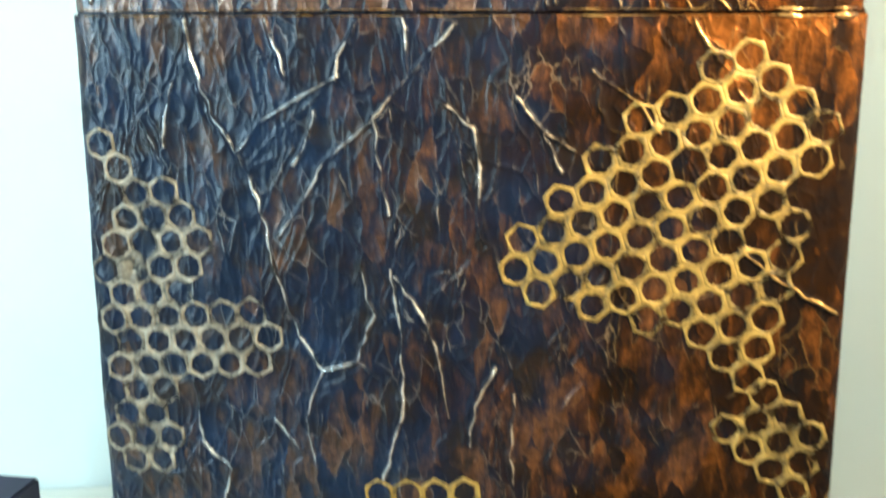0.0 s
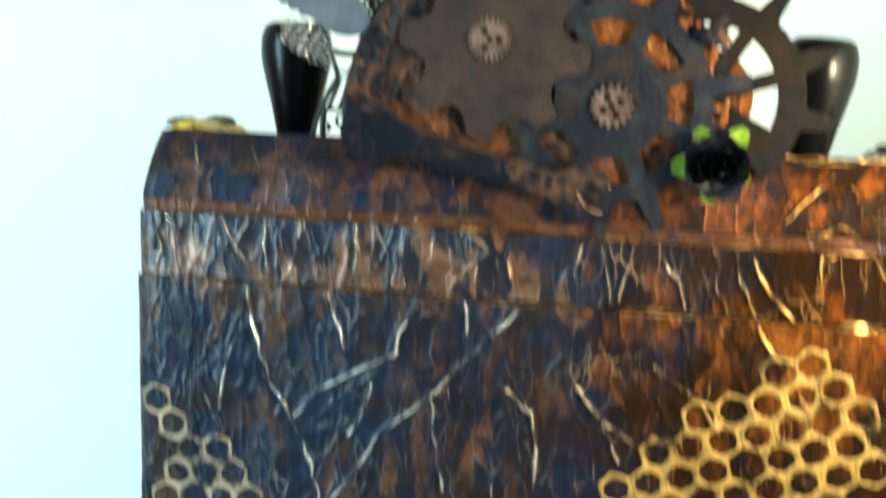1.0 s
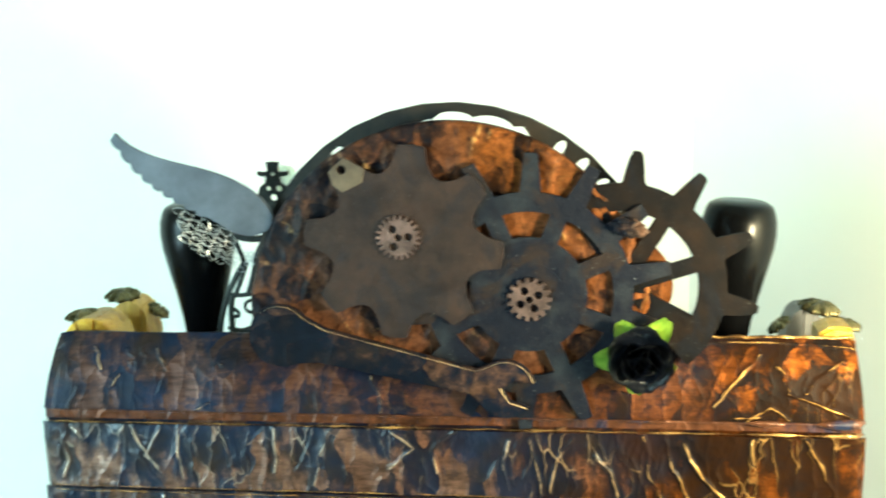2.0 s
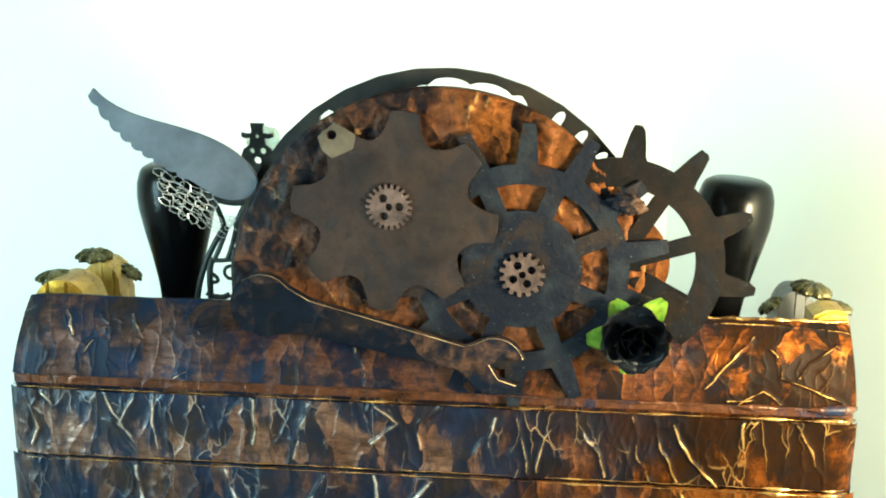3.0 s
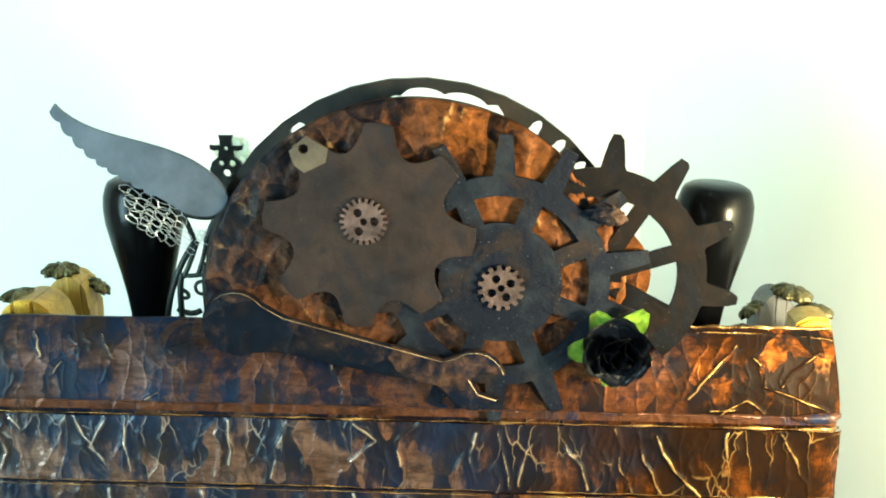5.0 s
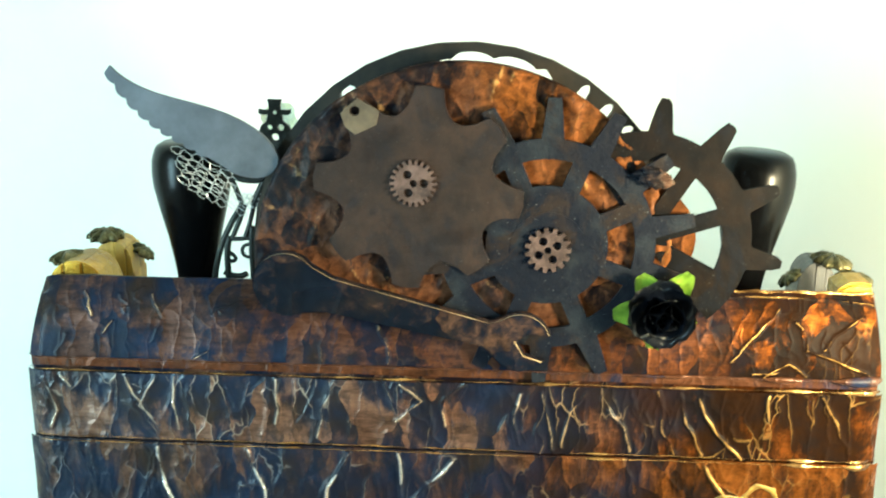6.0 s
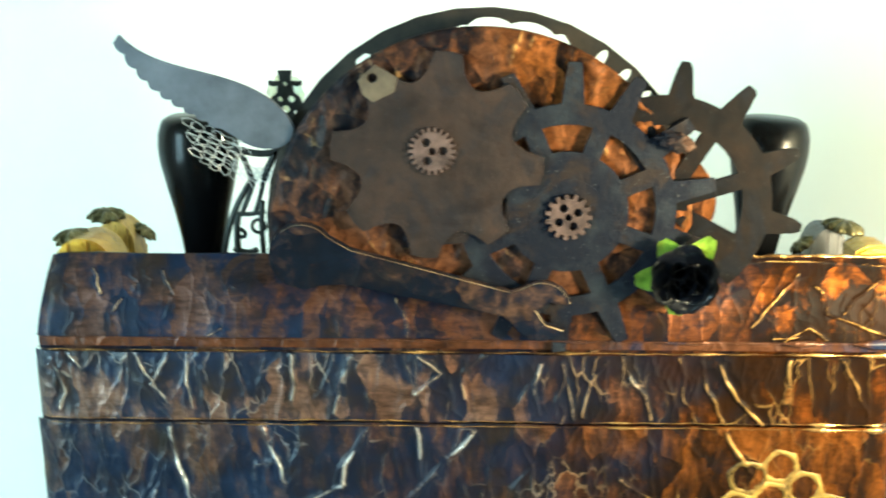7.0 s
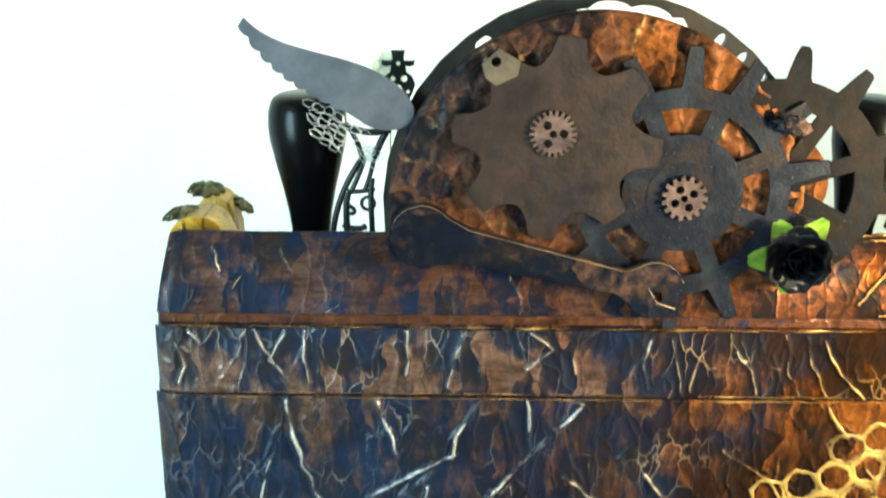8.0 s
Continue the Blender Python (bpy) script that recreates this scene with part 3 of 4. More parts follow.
vs0 = [bm.verts.new((lid_x(-W + 0.0035, (z - 0.434) / 0.034), y, z)) for y, z in prof]
vs1 = [bm.verts.new((lid_x(W - 0.0035, (z - 0.434) / 0.034), y, z)) for y, z in prof]
for i in range(len(prof)):
    k = (i + 1) % len(prof)
    bm.faces.new((vs0[i], vs1[i], vs1[k], vs0[k]))
bm.faces.new(vs0[::-1])
bm.faces.new(vs1)
bmesh.ops.recalc_face_normals(bm, faces=bm.faces)
part("lid_top", bm, M_LID, lid)
# reddish groove between rim and rounded top, with a highlighted lip above and below
bm = bmesh.new()
box(bm, -W + 0.004, W - 0.004, 0.0020, 0.010, STEP - 0.0008, 0.4372)
part("groove", bm, M_EDGE, lid)
# lamp's highlight put in as golden lips that thicken to the right
for z, y, girth in ((STEP - 0.0012, -0.0012, 1.3), (0.4358, -0.0012, 1.0), (SEAM - 0.0022, -0.0010, 1.1), (SEAM + 0.0006, -0.0022, 0.8)):
    pts = [(-W + 0.003 + 2 * (W - 0.003) * k / 90, y + turned_end(-W + 2 * W * k / 90, W) + 0.0006 * noise.noise(Vector((k * 0.7, z * 50, 0))), z + 0.0005 * noise.noise(Vector((k * 0.5, 3, z * 90)))) for k in range(91)]
    part("lip", tube(pts, lambda t: girth * (0.00012 + 0.0016 * (0.08 + 0.92 * t + 2.0 * max(0.0, t - 0.84) / 0.16) * max(0.0, noise.noise(Vector((t * 30, 1, z * 70))) - 0.02)), 6), M_LIP if z < 0.434 else M_EDGE, lid if z > SEAM else chest, smooth=True)

# added golden strip in place of lamplight along the lid's top right edge
pts = [(lid_x(0.086 + 0.092 * k / 40, 1.0), 0.0128 + 0.0006 * noise.noise(Vector((k * 0.6, 5, 1))), 0.4688 + 0.0007 * noise.noise(Vector((k * 0.4, 2, 7)))) for k in range(41)]
part("lip", tube(pts, lambda t: 0.0005 + 0.0009 * max(0.0, 0.3 + noise.noise(Vector((t * 11, 8, 3)))), 6), M_LIP, lid, smooth=True)

# ---- relief disc with the gears ----
disc = thing("foil_disc", "upright disc covered in orange crumpled copper foil", "disc")
CX, CZ, CR, FLAT = 0.0066, 0.4805, 0.0838, 0.98


def disc_foot(x):
    """The line where the disc meets the lid."""
    return max(0.4495, 0.4745 - 0.234 * (x + 0.063))


arc = [(CX + (CR - 0.0004) * math.cos(radians(d)), CZ + (CR - 0.0004) * FLAT * math.sin(radians(d))) for d in range(-40, 221, 3)]
arc = [p for p in arc if p[1] > disc_foot(p[0]) + 0.0005]
foot = [(arc[-1][0] + (arc[0][0] - arc[-1][0]) * k / 24, 0) for k in range(1, 24)]
bm = plate(arc + [(x, disc_foot(x)) for x, _ in foot], y=-0.001, thick=0.007)
part("core", bm, M_DISC, disc)


def disc_sheet():
    bm = bmesh.new()
    rnd = random.Random(5)
    rings, spokes = 90, 330
    field = np.zeros((170, 170))
    for pts in wrinkles(rnd, CX - CR, CX + CR, CZ - CR, CZ + CR, 150, 0.022, 0.9):
        splat(field, CX - 0.085, CZ - 0.085, 0.001, pts, 0.0012, 0.0012)
    for k in range(14):
        a = rnd.uniform(0.2, 3.0)
        splat(field, CX - 0.085, CZ - 0.085, 0.001, [(CX + r * math.cos(a + w), CZ + r * math.sin(a + w)) for r, w in ((0.06, 0), (0.07, 0.05), (0.0825, 0.02))], 0.0011, 0.0016)
    verts, worn, grime = [], [], []
    for i in range(rings + 1):
        r = CR * (i / rings)
        for k in range(spokes):
            a = 2 * math.pi * k / spokes
            x, z = CX + r * math.cos(a), CZ + r * FLAT * math.sin(a)
            low = z < disc_foot(x)
            z = max(z, disc_foot(x))
            h = field[min(169, max(0, int((z - CZ + 0.085) * 1000))), min(169, max(0, int((x - CX + 0.085) * 1000)))]
            worn.append(min(1, h / 0.0022))
            # darker towards the left, more copper round the slate gear
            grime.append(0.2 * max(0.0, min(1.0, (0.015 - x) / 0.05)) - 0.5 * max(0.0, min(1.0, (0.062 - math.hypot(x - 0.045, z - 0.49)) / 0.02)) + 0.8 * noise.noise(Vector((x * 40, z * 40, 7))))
            verts.append((x, -0.0026 - h - (0.0006 + 0.0016 * max(0, i / rings - 0.66) / 0.34) * (0.9 * (1 - abs(noise.noise(Vector((x * 62, z * 55, 2))))) ** 3 + 0.7 * (1 - abs(noise.noise(Vector((x * 150, z * 120, 4))))) ** 4) + (0.0015 if i == rings else 0) + (0.004 if low else 0), z))
    faces = []
    for i in range(rings):
        for k in range(spokes):
            f = (i * spokes + k, i * spokes + (k + 1) % spokes, (i + 1) * spokes + (k + 1) % spokes, (i + 1) * spokes + k)
            if max(verts[j][2] - disc_foot(verts[j][0]) for j in f) > 1e-6:
                faces.append(f)
    me = bpy.data.meshes.new("sheet")
    me.from_pydata(verts, [], faces)
    me.attributes.new("worn", "FLOAT", "POINT").data.foreach_set("value", worn)
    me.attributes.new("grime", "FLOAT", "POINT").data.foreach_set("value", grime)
    me.polygons.foreach_set("use_smooth", [True] * len(me.polygons))
    me.materials.append(M_DISC)
    ob = new("sheet", me)
    ob.parent = disc
    bm.free()


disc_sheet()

ring = thing("chain_ring", "blackened steel chain ring behind the foil disc", "gear")
RX, RZ = 0.0071, 0.4803
inner = []
for i in range(540):
    a = 2 * math.pi * i / 540
    deg = math.degrees(a)
    gap = max(0.0, min(1.0, (deg - 62) / 6, (106 - deg) / 14), min(1.0, (deg - 121) / 2, (130 - deg) / 3))
    r = 0.0775 + gap * (0.0045 + 0.0026 * abs(math.sin(a * 15 + 0.4)) ** 0.5)
    if 22 < deg < 62:
        r = 0.0775 + 0.0092 * max(0.0, math.sin(2 * math.pi * (deg - 22) / 8.0)) ** 0.35
    inner.append((RX + r * math.cos(a), RZ + r * math.sin(a)))
bm = plate(circle(RX, RZ, 0.0885, 36, 0.30), [inner], y=0.012, thick=0.004)
part("ring", bm, M_BLACK_RING, ring)

# ---- gears ----
def small_gear(name, cx, cz, r, teeth, holes, y, label):
    ob = thing(name, label, "gear")
    cut = [circle(cx, cz, r * 0.16, 14)] + [circle(cx + r * 0.45 * math.cos(a), cz + r * 0.45 * math.sin(a), r * 0.19, 14) for a in ((0.05 if holes == 3 else 0.5) + 2 * math.pi * k / holes for k in range(holes))]
    part("toothed_wheel", plate(toothed(cx, cz, r * 0.80, r, teeth, 0.62, 0.40), cut, y, 0.0014), M_ROSEGOLD, ob)
    return ob


def sprocket(cx, cz, r_in, r_out, teeth, phase, seed):
    """A sprocket's outline: flat tooth tips with rounded valleys between."""
    rnd = random.Random(seed)
    pts, step = [], 2 * math.pi / teeth
    for i in range(teeth):
        a = phase + i * step
        ro = r_out * (1 + rnd.uniform(-0.03, 0.02))
        pts += [(a - 0.17 * step, ro), (a, ro * 1.01), (a + 0.17 * step, ro)]
        for k in range(1, 8):
            u = k / 8
            pts.append((a + (0.17 + 0.66 * u) * step, ro - (ro - r_in) * math.sin(math.pi * u) ** 0.6))
    return [(cx + r * math.cos(t), cz + r * math.sin(t)) for t, r in pts]


plate_gear = thing("plate_gear", "large brown aged brass gear with rounded valleys", "gear")
part("toothed_plate", plate(sprocket(-0.0105, 0.5130, 0.0302, 0.0408, 8, radians(38.2), 3), [circle(-0.0346, 0.5438, 0.0017, 14)], -0.0086, 0.0016, 0.0004), M_BROWN, plate_gear, edge=M_WORN)
# one tooth is bare of paint round its rivet hole
bm = plate([(-0.0402, 0.5428), (-0.0336, 0.5488), (-0.0250, 0.5440), (-0.0262, 0.5385), (-0.0345, 0.5345), (-0.0385, 0.5375)], [circle(-0.0346, 0.5438, 0.0019, 14)], -0.0091, 0.0006, 0.0002)
part("bare_tooth", bm, M_TAN, plate_gear, "tan worn tooth with a rivet hole")


def spiked_gear(name, cx, cz, r_tip, r_ring, w0, w1, teeth, windows, half, y, thick, phase, wphase, material, label):
    ob = thing(name, label, "gear")
    step = 2 * math.pi / windows
    cut = [window(cx, cz, w0, w1, wphase + k * step, wphase + (k + 1) * step, half) for k in range(windows)]
    part("spoked_wheel", plate(toothed(cx, cz, r_ring, r_tip, teeth, 0.46, 0.20, phase), cut, y, thick), material, ob)
    return ob


# the spiked gear is a broken sector, its root tucked under the slate gear
spiked = thing("spiked_gear", "dark bronze gear sector with long spikes jutting past the disc", "gear")
GX, GZ = 0.0775, 0.4945
outer = []
for i in range(117):
    deg = -50 + 1.5 * i
    r = 0.0426
    for tooth in (83.2, 54.5, 22.0, -9.4):
        off = abs(deg - tooth)
        r = max(r, 0.0556 if off <= 2.2 else 0.0556 - (off - 2.2) / 4.0 * 0.0130 if off < 6.2 else r)
    outer.append((GX + r * math.cos(radians(deg)), GZ + r * math.sin(radians(deg))))
hub = [(GX + 0.004 * math.cos(radians(d)), GZ + 0.004 * math.sin(radians(d))) for d in (124, 80, 40, 0, -50)]
cut = [window(GX, GZ, 0.0100, 0.0313, radians(a), radians(b), 0.0033) for a, b in ((-28, 17.5), (17.5, 58), (58, 104))]
part("spoked_sector", plate(outer + hub, cut, -0.0048, 0.0015), M_IRON, spiked)
part("hub_plate", plate(circle(GX, GZ, 0.0214, 32), (), -0.0030, 0.0010), M_DISC, spiked, "orange copper hub plate")
slate = spiked_gear("slate_gear", 0.0405, 0.4915, 0.0582, 0.0425, 0.0240, 0.0345, 14, 8, 0.0036, -0.0066, 0.0014, radians(88.5), 1.20, M_SLATE, "slate-blue patinated steel gear with cut windows")
part("hub", plate(circle(0.041, 0.490, 0.0150, 40), (), -0.0068, 0.0002), M_SLATE, slate)
small_gear("small_gear", -0.0120, 0.5160, 0.0092, 22, 3, -0.0102, "small rose-copper gear on the brown gear")
small_gear("small_gear", 0.0410, 0.4900, 0.0091, 15, 4, -0.0088, "small rose-copper gear on the slate gear")

# a crumpled scrap of foil caught between the two gears
scrap = thing("foil_scrap", "crumpled scrap of dark copper foil between the gears", "foil")
bm = bmesh.new()
bmesh.ops.create_icosphere(bm, subdivisions=4, radius=1.0)
for v in bm.verts:
    n = v.co.normalized()
    k = 0.80 + 0.55 * abs(noise.noise(n * 1.9 + Vector((4, 1, 2)))) + 0.22 * abs(noise.noise(n * 5.1))
    v.co = Vector((0.0815 + 0.0072 * n.x * k, -0.0030 + 0.0022 * n.y * k, 0.5185 + 0.0040 * n.z * k - 0.12 * 0.0072 * n.x))
part("sheet", bm, M_WRENCH, scrap)

# ---- wrench ----
wrench = thing("wrench", "dark patinated flat wrench lying along the lid", "wrench")
A, B = Vector((-0.063, 0.4745)), Vector((0.031, 0.4525))
axis = (B - A).normalized()
up = Vector((-axis.y, axis.x))
out = []
for k in range(15):
    a = math.radians(50 + 260 * k / 14)
    out.append(A + 0.0135 * (math.cos(a) * axis + math.sin(a) * up))
out.append(A + axis * 0.018 - up * 0.0075)
out.append(B - axis * 0.014 - up * 0.0055)
for k in range(10):
    a = math.radians(220 + 115 * k / 9)
    out.append(B + 0.0125 * (math.cos(a) * axis + math.sin(a) * up))
out += [B + axis * 0.003 - up * 0.0045, B - axis * 0.0015, B + axis * 0.003 + up * 0.0045]
for k in range(10):
    a = math.radians(25 + 115 * k / 9)
    out.append(B + 0.0125 * (math.cos(a) * axis + math.sin(a) * up))
out.append(B - axis * 0.014 + up * 0.0055)
out.append(A + axis * 0.018 + up * 0.0075)
bm = plate([(p.x, p.y) for p in out], (), -0.0125, 0.003, 0.0009)
bm.normal_update()
for face in bm.faces:
    # rubbed edge with its highlight painted in, on upward faces only
    if face.normal.z < 0.12:
        face.material_index = 0
part("blade", bm, M_WRENCH, wrench, edge=M_RUBBED_LIT)

# ---- rose ----
rose = thing("rose", "black satin rose with lime green leaves", "flower")


def petal(length, width, cup, curl, tilt, turn):
    bm = bmesh.new()
    n, m = 7, 7
    grid = []
    for i in range(n):
        u = i / (n - 1)
        w = width * math.sin(math.pi * min(0.97, 0.12 + 0.80 * u)) ** 0.7
        row = []
        for k in range(m):
            s = 2 * k / (m - 1) - 1
            row.append(bm.verts.new((w * s, length * u, cup * (s * s) * w + curl * u * u + 0.0006 * math.sin(5 * s + 7 * u))))
        grid.append(row)
    for i in range(n - 1):
        for k in range(m - 1):
            bm.faces.new((grid[i][k], grid[i][k + 1], grid[i + 1][k + 1], grid[i + 1][k]))
    bmesh.ops.solidify(bm, geom=bm.faces[:], thickness=0.0004)
    bm.transform(pose(0, 0, 0, 0, 0, math.degrees(turn)) @ pose(0, 0, 0, tilt))
    return bm


RT = pose(0.0850, -0.016, 0.4695, 90)
rnd = random.Random(3)
for layer, (count, length, width, cup, curl, tilt, rise) in enumerate(((6, 0.0150, 0.0085, 0.25, 0.003, 18, 0.0), (5, 0.0125, 0.0080, 0.5, 0.004, 35, 0.003), (4, 0.0100, 0.0070, 0.7, 0.003, 55, 0.005), (3, 0.0080, 0.0050, 0.9, 0.001, 75, 0.005))):
    for k in range(count):
        bm = petal(length, width, cup * 0.6, curl, tilt + rnd.uniform(-6, 6), 2 * math.pi * k / count + layer * 0.6 + rnd.uniform(-0.1, 0.1))
        bm.transform(RT @ Matrix.Translation((0, 0, rise)))
        part("petal", bm, M_ROSE, rose, smooth=True)
for deg, size in ((55, 0.0185), (122, 0.0165), (186, 0.0185), (262, 0.0162), (335, 0.0150)):
    bm = petal(size, 0.0055, 0.4, 0.001, 4, radians(deg - 90))
    bm.transform(RT @ Matrix.Translation((0, 0, -0.001)))
    part("leaf", bm, M_LEAF, rose, "lime green leaf", True)



def set_back(things, by):
    """Moves finished things away along the view of the middle of the walk, growing them to match."""
    eye, k = Vector((0.035, -0.425, 0.603)), 1 + by / 0.42
    for ob in things:
        ob.matrix_world = Matrix.Translation(eye) @ Matrix.Diagonal((k, k, k, 1)) @ Matrix.Translation(-eye) @ ob.matrix_world


set_back([ob for ob in scene.objects if ob.parent is None and ob.name.split(".")[0] in ("foil_disc", "plate_gear", "spiked_gear", "slate_gear", "small_gear", "wrench")], 0.006)
set_back([rose], 0.011)

# ---- wing, wire mesh, filigree ----
wing = thing("wing", "grey pewter wing with scalloped feather tips", "wing")


def bez(p, t):
    p = [Vector(q) for q in p]
    while len(p) > 1:
        p = [a.lerp(b, t) for a, b in zip(p, p[1:])]
    return (p[0].x, p[0].y)


upper = [bez(((-0.1345, 0.5585), (-0.118, 0.5400), (-0.090, 0.549), (-0.070, 0.533), (-0.0675, 0.522)), i / 24) for i in range(25)]
root = [bez(((-0.0675, 0.522), (-0.068, 0.512), (-0.083, 0.512), (-0.090, 0.518)), i / 10) for i in range(1, 11)]
low = [bez(((-0.090, 0.518), (-0.108, 0.530), (-0.122, 0.532), (-0.1360, 0.5560)), i / 40) for i in range(1, 41)]
low = [(x - 0.0011 * abs(math.sin(math.pi * i / 4.0)) ** 0.7, z - 0.0009 * abs(math.sin(math.pi * i / 4.0)) ** 0.7) if i > 4 else (x, z) for i, (x, z) in enumerate(low)]
part("blade", plate(upper + root + low, (), 0.004, 0.0016, 0.0003), M_WING, wing)

lace = thing("wire_mesh", "torn scrap of silver hexagonal wire mesh", "wire mesh")
bm = bmesh.new()
rnd = random.Random(2)
HX = 0.0042
for i in range(-1, 6):
    for k in range(-1, 6):
        u, v = (i + 0.5 * (k % 2)) * HX, k * HX * 0.72
        if abs(u - 0.011) > 0.0125 or abs(v - 0.0085) > 0.009:
            continue
        x = -0.1105 + u * 0.95 + v * 0.25
        z = 0.5240 - v - u * 0.42
        c = [(x + HX * 0.58 * math.cos(a), 0.008 + 0.0015 * math.sin(x * 900), z + HX * 0.42 * math.sin(a) - HX * 0.2 * math.cos(a)) for a in (math.pi / 6 + math.pi / 3 * q for q in range(6))]
        tube([(px + rnd.gauss(0, 0.0004), py + rnd.gauss(0, 0.0006), pz + rnd.gauss(0, 0.0003)) for px, py, pz in c], 0.00015, 4, bm, True)
part("netting", bm, M_WIRE, lace)

filigree = thing("filigree", "black cast filigree ornament with a cross finial", "ornament")


def scroll(points, r=0.0009):
    fine = []
    for i in range(33):
        x, z = bez(points, i / 32)
        fine.append((x, 0.020, z))
    return tube(fine, r, 6)


for pts, r in ((((-0.101, 0.456), (-0.1005, 0.474), (-0.096, 0.486), (-0.087, 0.499)), 0.0013), (((-0.0925, 0.4835), (-0.089, 0.490), (-0.086, 0.499)), 0.0011), (((-0.0865, 0.4845), (-0.084, 0.490), (-0.082, 0.499)), 0.0010),
               (((-0.094, 0.4845), (-0.089, 0.4835), (-0.082, 0.4855)), 0.0010), (((-0.0945, 0.457), (-0.0935, 0.470), (-0.0955, 0.478), (-0.093, 0.485)), 0.0014), (((-0.096, 0.4695), (-0.090, 0.4660), (-0.086, 0.4690)), 0.0013),
               (((-0.0835, 0.457), (-0.0830, 0.472), (-0.0845, 0.480), (-0.083, 0.490)), 0.0012), (((-0.0935, 0.478), (-0.0895, 0.4765), (-0.0905, 0.4735), (-0.0935, 0.4745)), 0.0009),
               (((-0.087, 0.499), (-0.089, 0.506), (-0.091, 0.511), (-0.094, 0.5135)), 0.0012), (((-0.082, 0.499), (-0.079, 0.508), (-0.074, 0.513), (-0.0715, 0.524)), 0.0015), (((-0.091, 0.5115), (-0.083, 0.5085), (-0.075, 0.511)), 0.0015)):
    part("scroll", scroll(pts, r), M_FILIGREE, filigree, smooth=True)
part("ring", tube([(x, 0.020, z) for x, z in circle(-0.0850, 0.4790, 0.0028, 18)], 0.0008, 6, closed=True), M_FILIGREE, filigree, smooth=True)
band = bmesh.new()
for i in range(4):
    for k in range(3):
        tube([(x, 0.019, z) for x, z in circle(-0.0855 + 0.0021 * i + 0.001 * (k % 2), 0.4990 + 0.0021 * k, 0.00105, 6)], 0.0002, 4, band, True)
part("lace_band", band, M_WIRE, filigree, "grey wire lace tied round the ornament")
FX, FZ = -0.0716, 0.5320
half = [(0.0029, 0.0120), (0.0024, 0.0098), (0.0024, 0.0078), (0.0050, 0.0076), (0.0067, 0.0080), (0.0067, 0.0062), (0.0050, 0.0056), (0.0030, 0.0058), (0.0034, 0.0030), (0.0058, 0.0012), (0.0070, -0.0020), (0.0056, -0.0060), (0.0034, -0.0100), (0.0026, -0.0140)]
bm = plate([(FX + x, FZ + z) for x, z in half] + [(FX - x, FZ + z) for x, z in reversed(half)],
           [circle(FX, FZ + 0.0066, 0.0009, 10), circle(FX + 0.0024, FZ + 0.0004, 0.0014, 12), circle(FX - 0.0022, FZ + 0.0004, 0.0011, 12), circle(FX, FZ - 0.0036, 0.0016, 12), circle(FX + 0.0040, FZ - 0.0050, 0.0008, 10)], 0.019, 0.002)
part("finial", bm, M_FILIGREE, filigree)

filigree.matrix_world = Matrix.Translation((0.038, 0.038, 0.61)) @ Matrix.Diagonal((1.04, 1, 1.04, 1)) @ Matrix.Translation((-0.038, -0.020, -0.61))

cream = thing("cream_flower", "small cream paper flower behind the filigree", "flower")
for k in range(6):
    bm = petal(0.0088, 0.0046, 0.3, 0.001, 8, 2 * math.pi * k / 6 + 0.3)
    bm.transform(pose(-0.0816, 0.075, 0.5275, 90))
    part("petal", bm, M_CREAM, cream, smooth=True)

part("stem", tube([(-0.0816, 0.0765, 0.4440), (-0.0822, 0.0765, 0.490), (-0.0816, 0.0760, 0.5275)], 0.0004, 6), M_LEAF, cream, "thin green stem", True)

# ---- knobs ----
prof = [(0.0080, -0.004), (0.0086, 0.004), (0.0098, 0.014), (0.0121, 0.026), (0.0150, 0.038), (0.0171, 0.048), (0.0176, 0.054), (0.0173, 0.060), (0.0160, 0.0645), (0.0148, 0.0665), (0.0120, 0.0680), (0.004, 0.0686)]
for x, lean, girth in ((-0.1172, 0.0, 1.0), (0.1290, 3.2, 0.94)):
    knob = thing("finial_knob", "glossy black turned wooden knob standing on the lid", "knob", "black knobs on the lid", m=pose(x, 0.050, 0.4525, 0, lean))
    part("turned_body", lathe([(r * girth, z) for r, z in prof], 48), M_KNOB, knob, smooth=True)

# ---- wooden blocks with brass caps ----
def cap(x, y, z, r, rx, ry, group):
    ob = thing("fluted_cap", "antique brass fluted cap like a tiny mushroom", "cap", group, m=pose(x, y, z, rx, ry))
    bm = bmesh.new()
    n, rows = 48, []
    for s, hgt in ((1.0, 0.0), (0.97, 0.16), (0.75, 0.34), (0.45, 0.45), (0.15, 0.50)):
        rows.append([bm.verts.new((r * s * (1 + 0.13 * s * math.cos(9 * a)) * math.cos(a), r * s * (1 + 0.13 * s * math.cos(9 * a)) * math.sin(a), r * hgt * (1 + 0.22 * s * math.cos(9 * a)))) for a in (2 * math.pi * k / n for k in range(n))])
    for a, b in zip(rows, rows[1:]):
        for k in range(n):
            bm.faces.new((a[k], a[(k + 1) % n], b[(k + 1) % n], b[k]))
    bm.faces.new(rows[-1])
    bm.faces.new(rows[0][::-1])
    part("dome", bm, M_CAP, ob, smooth=True)


def arch(x0, x1, z0, z1, skew=0.0, n=16):
    c, hw = (x0 + x1) / 2, (x1 - x0) / 2
    return [(x0, z0)] + [(c + skew * math.sin(a) - hw * math.cos(a) * (0.94 + 0.06 * math.sin(a)), z0 + 0.3 * (z1 - z0) + 0.7 * (z1 - z0) * math.sin(a)) for a in (math.pi * k / n for k in range(n + 1))] + [(x1, z0)]


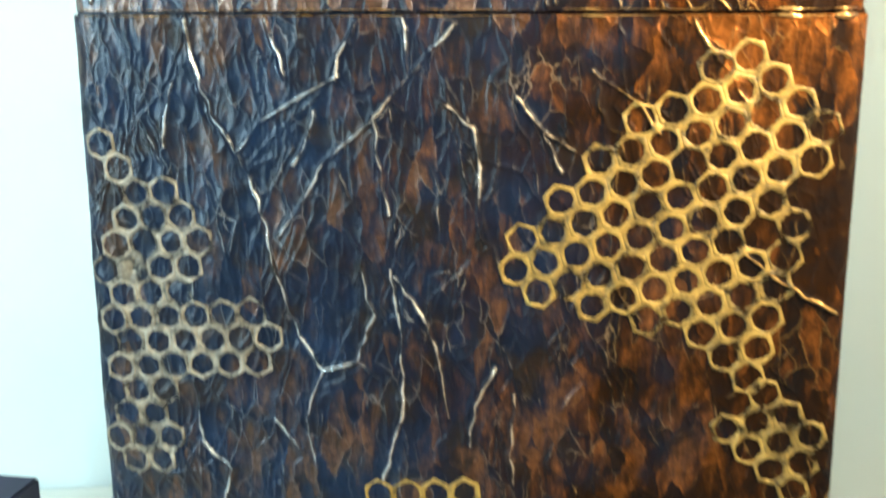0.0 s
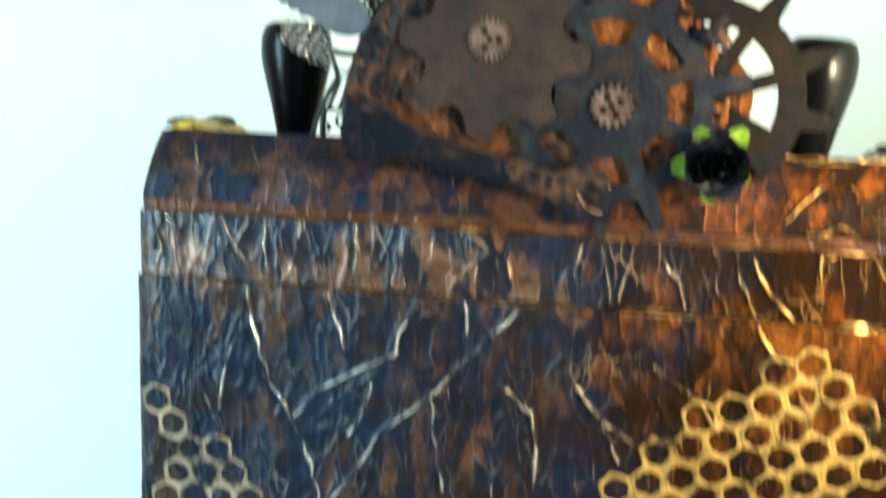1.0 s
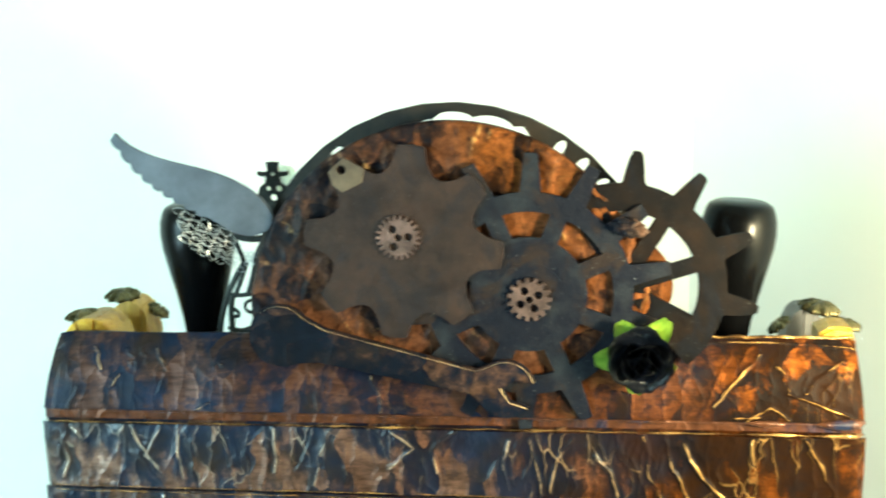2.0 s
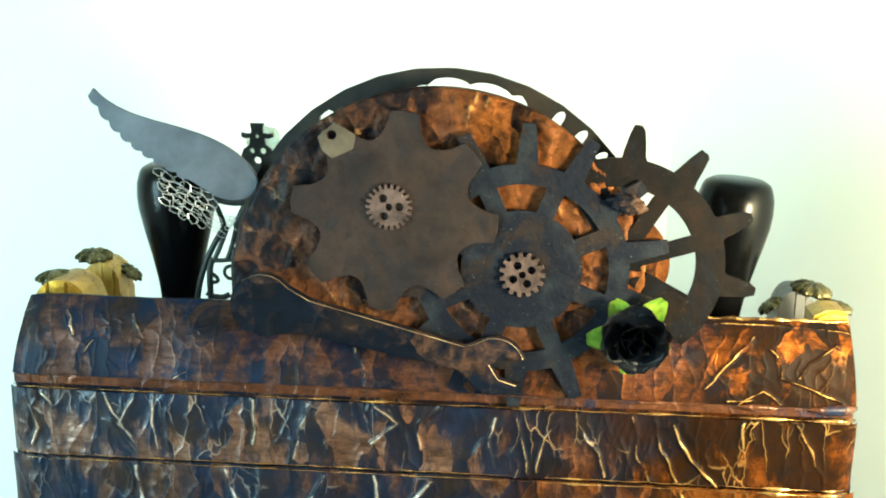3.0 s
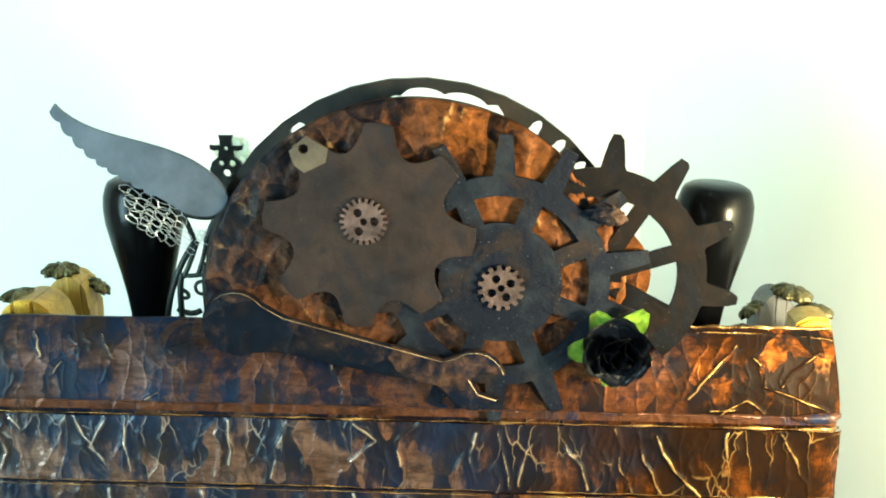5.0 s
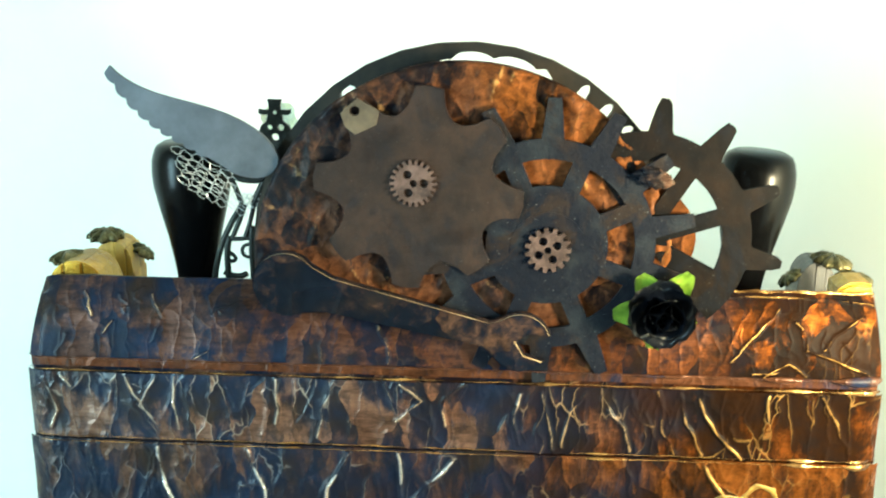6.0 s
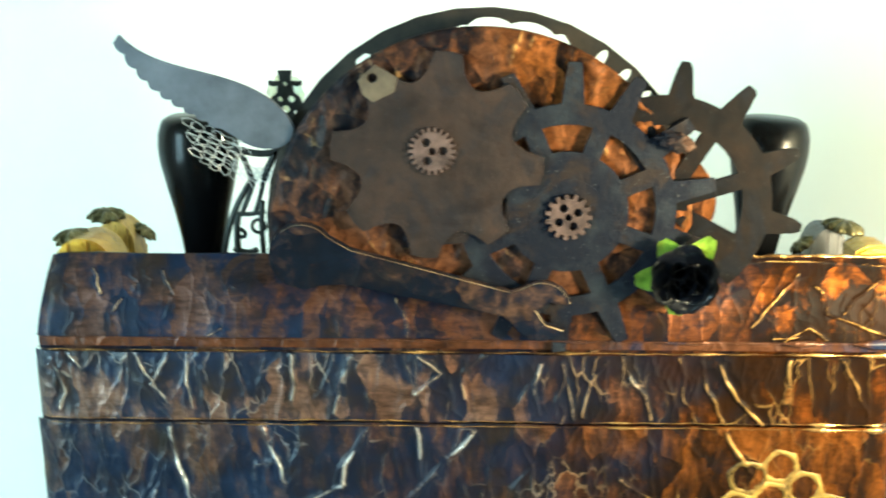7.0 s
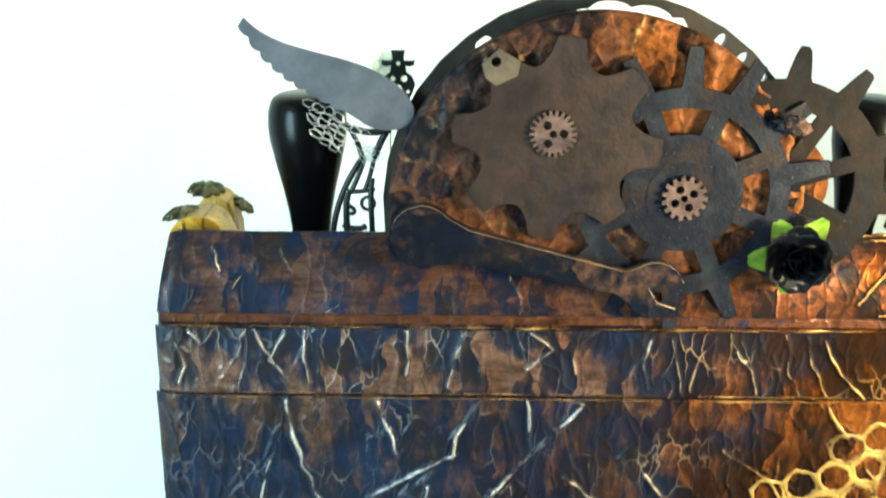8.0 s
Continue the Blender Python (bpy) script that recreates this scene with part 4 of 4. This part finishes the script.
def staves(parent, material, x0, x1, z0, z1, y, depth, edges, skew=0.0, seed=1):
    """A block rounded on top, carved into upright flutes."""
    rnd = random.Random(seed)
    top = arch(x0, x1, z0, z1, skew, 40)
    tx, tz = [p[0] for p in top[1:-1]], [p[1] for p in top[1:-1]]
    order = np.argsort(tx)
    tx, tz = np.array(tx)[order], np.array(tz)[order]
    cuts = [x0] + [x0 + (x1 - x0) * e for e in edges] + [x1]
    for a, b in zip(cuts, cuts[1:]):
        xs = np.linspace(a + 0.00015, b - 0.00015, 7)
        out = [(xs[0], z0)] + [(x, float(np.interp(x, tx, tz))) for x in xs] + [(xs[-1], z0)]
        lean = rnd.uniform(-0.0008, 0.0008)
        part("flute", plate(out, (), y + lean, depth, 0.0007), material, parent)


wl = thing("wood_block", "pale varnished wood block carved in upright flutes", "wood block")
staves(wl, M_WOOD, -0.1822, -0.1578, 0.436, 0.4650, 0.080, 0.018, (0.22, 0.42, 0.63, 0.84), 0.002, 2)
staves(wl, M_WOOD, -0.1850, -0.1680, 0.444, 0.4600, 0.052, 0.024, (0.40,), 0.0, 3)
staves(wl, M_YELLOW, -0.1765, -0.1500, 0.452, 0.4715, 0.022, 0.022, (0.3, 0.62), 0.0, 5)
for x, y, z, r, rx, ry in ((-0.1712, 0.036, 0.4685, 0.0078, -2, -6), (-0.1795, 0.060, 0.4605, 0.0080, -4, -14), (-0.1730, 0.086, 0.4655, 0.0085, 6, 2), (-0.1572, 0.092, 0.4565, 0.0060, 0, 38)):
    cap(x, y, z, r, rx, ry, "caps on the pale block")
wr = thing("wood_block", "greyed fluted wood block with the lid's foil corner in front", "wood block")
staves(wr, M_WOODGREY, 0.1552, 0.1772, 0.440, 0.4690, 0.058, 0.018, (0.38, 0.58), -0.002, 4)
# upturned lid corner; the lamplight on it is put into the yellow
part("foil_corner", plate([(0.1610, 0.4610), (0.1615, 0.4700), (0.1660, 0.4725), (0.1705, 0.4728), (0.1742, 0.4722), (0.1752, 0.4690), (0.1762, 0.4600), (0.1772, 0.4480), (0.1740, 0.4460), (0.1725, 0.4580)], (), 0.0150, 0.016, 0.0012), M_YELLOW, wr, "lid's foil corner, coloured yellow as lamplit")
for x, y, z, r, rx, ry in ((0.1705, 0.060, 0.4682, 0.0088, 4, 10), (0.1800, 0.056, 0.4615, 0.0078, 3, 6), (0.1538, 0.062, 0.4600, 0.0058, 0, -40), (0.1500, 0.070, 0.4470, 0.0060, 0, -20)):
    cap(x, y, z, r, rx, ry, "caps on the grey block")

# ---- gold honeycomb stencil on the front panel ----
def inside(x, z, poly):
    hit = False
    for (ax, az), (bx, bz) in zip(poly, poly[1:] + poly[:1]):
        if (az > z) != (bz > z) and x < (bx - ax) * (z - az) / (bz - az) + ax:
            hit = not hit
    return hit


panel = bpy.data.objects["front_panel"]
PC = 0.00055
PNX, PNZ = int(round(2 * W / PC)) + 1, int(round((SEAM - 0.0015 - 0.10) / PC)) + 1
sheet_y = np.array([v.co.y for v in panel.data.vertices]).reshape(PNZ, PNX)


def skin(x, z):
    """How far forward the crumpled sheet stands at a place."""
    i = min(PNX - 3, max(2, int(round((x + W) / PC))))
    k = min(PNZ - 3, max(2, int(round((z - 0.10) / PC))))
    return float(sheet_y[k - 1:k + 2, i - 1:i + 2].min())


def comb_cell(x, z, pitch, turn, material, rnd):
    """One ring of the stencil, laid over the sheet's folds, with a rounded hole."""
    bm = bmesh.new()
    rows, n = [], 24
    hole = rnd.uniform(0.375, 0.435)
    if material is M_GOLD_COOL and rnd.random() < 0.03:
        hole = 0.06
    wave = [rnd.uniform(-0.03, 0.03) for _ in range(n)]
    for j, (rad, rise) in enumerate(((0.585, 0.0), (0.560, 0.00030), (0.5, 0.00034), (hole + 0.025, 0.00030), (hole, 0.0))):
        row = []
        for k in range(n):
            a = 2 * math.pi * k / n
            flat = math.cos(math.pi / 6) / math.cos((a % (math.pi / 3)) - math.pi / 6)
            blend = (1.0, 1.0, 0.7, 0.25, 0.25)[j]
            r = pitch * (rad * (flat * blend + (1 - blend)) + (wave[k] if j > 2 else 0))
            px, pz = x + r * math.cos(a + turn), z + r * math.sin(a + turn)
            px = min(W - 0.001, max(-W + 0.001, px))
            row.append(bm.verts.new((px, skin(px, pz) - rise - 0.0001, pz)))
        rows.append(row)
    for a, b in zip(rows, rows[1:]):
        for k in range(n):
            bm.faces.new((a[k], a[(k + 1) % n], b[(k + 1) % n], b[k]))
    bmesh.ops.recalc_face_normals(bm, faces=bm.faces)
    part("comb_cell", bm, material, panel, smooth=True)


fields = ((0.0148, 17.5, (0.1239, 0.3370), [(0.090, 0.362), (0.116, 0.371), (0.126, 0.392), (0.142, 0.390), (0.155, 0.372), (0.178, 0.360), (0.176, 0.330), (0.158, 0.322), (0.164, 0.290), (0.154, 0.258), (0.140, 0.232), (0.118, 0.240), (0.105, 0.252), (0.086, 0.252), (0.074, 0.262), (0.052, 0.266), (0.026, 0.270), (0.026, 0.288), (0.044, 0.306), (0.062, 0.326), (0.077, 0.342), (0.080, 0.358)]),
          (0.0142, 18.5, (0.1457, 0.2132), [(0.128, 0.230), (0.142, 0.230), (0.166, 0.226), (0.178, 0.214), (0.177, 0.180), (0.150, 0.178), (0.134, 0.192), (0.122, 0.205)]),
          (0.0146, 5.0, (-0.1579, 0.2747), [(-0.180, 0.346), (-0.163, 0.346), (-0.150, 0.325), (-0.128, 0.312), (-0.113, 0.298), (-0.116, 0.282), (-0.138, 0.270), (-0.128, 0.262), (-0.104, 0.262), (-0.090, 0.248), (-0.086, 0.225), (-0.112, 0.222), (-0.140, 0.214), (-0.138, 0.190), (-0.148, 0.170), (-0.180, 0.170)]),
          (0.0146, 6, (-0.0200, 0.1640), [(-0.045, 0.172), (0.012, 0.174), (0.012, 0.150), (-0.045, 0.150)]))
rnd = random.Random(21)
for pitch, turn, (ox, oz), poly in fields:
    c, s = math.cos(radians(turn)), math.sin(radians(turn))
    for i in range(-14, 15):
        for k in range(-20, 21):
            u, v = (i + 0.5 * (k % 2)) * pitch, k * pitch * 0.866
            x, z = ox + u * c - v * s, oz + u * s + v * c
            if abs(x) > W - pitch * 0.5 or not inside(x, z, poly) or rnd.random() < 0.015:
                continue
            # cells on the left take the window-lit copy of the paste
            comb_cell(x, z, pitch, radians(turn + 30), M_GOLD_COOL if x < -0.06 else M_GOLD, rnd)
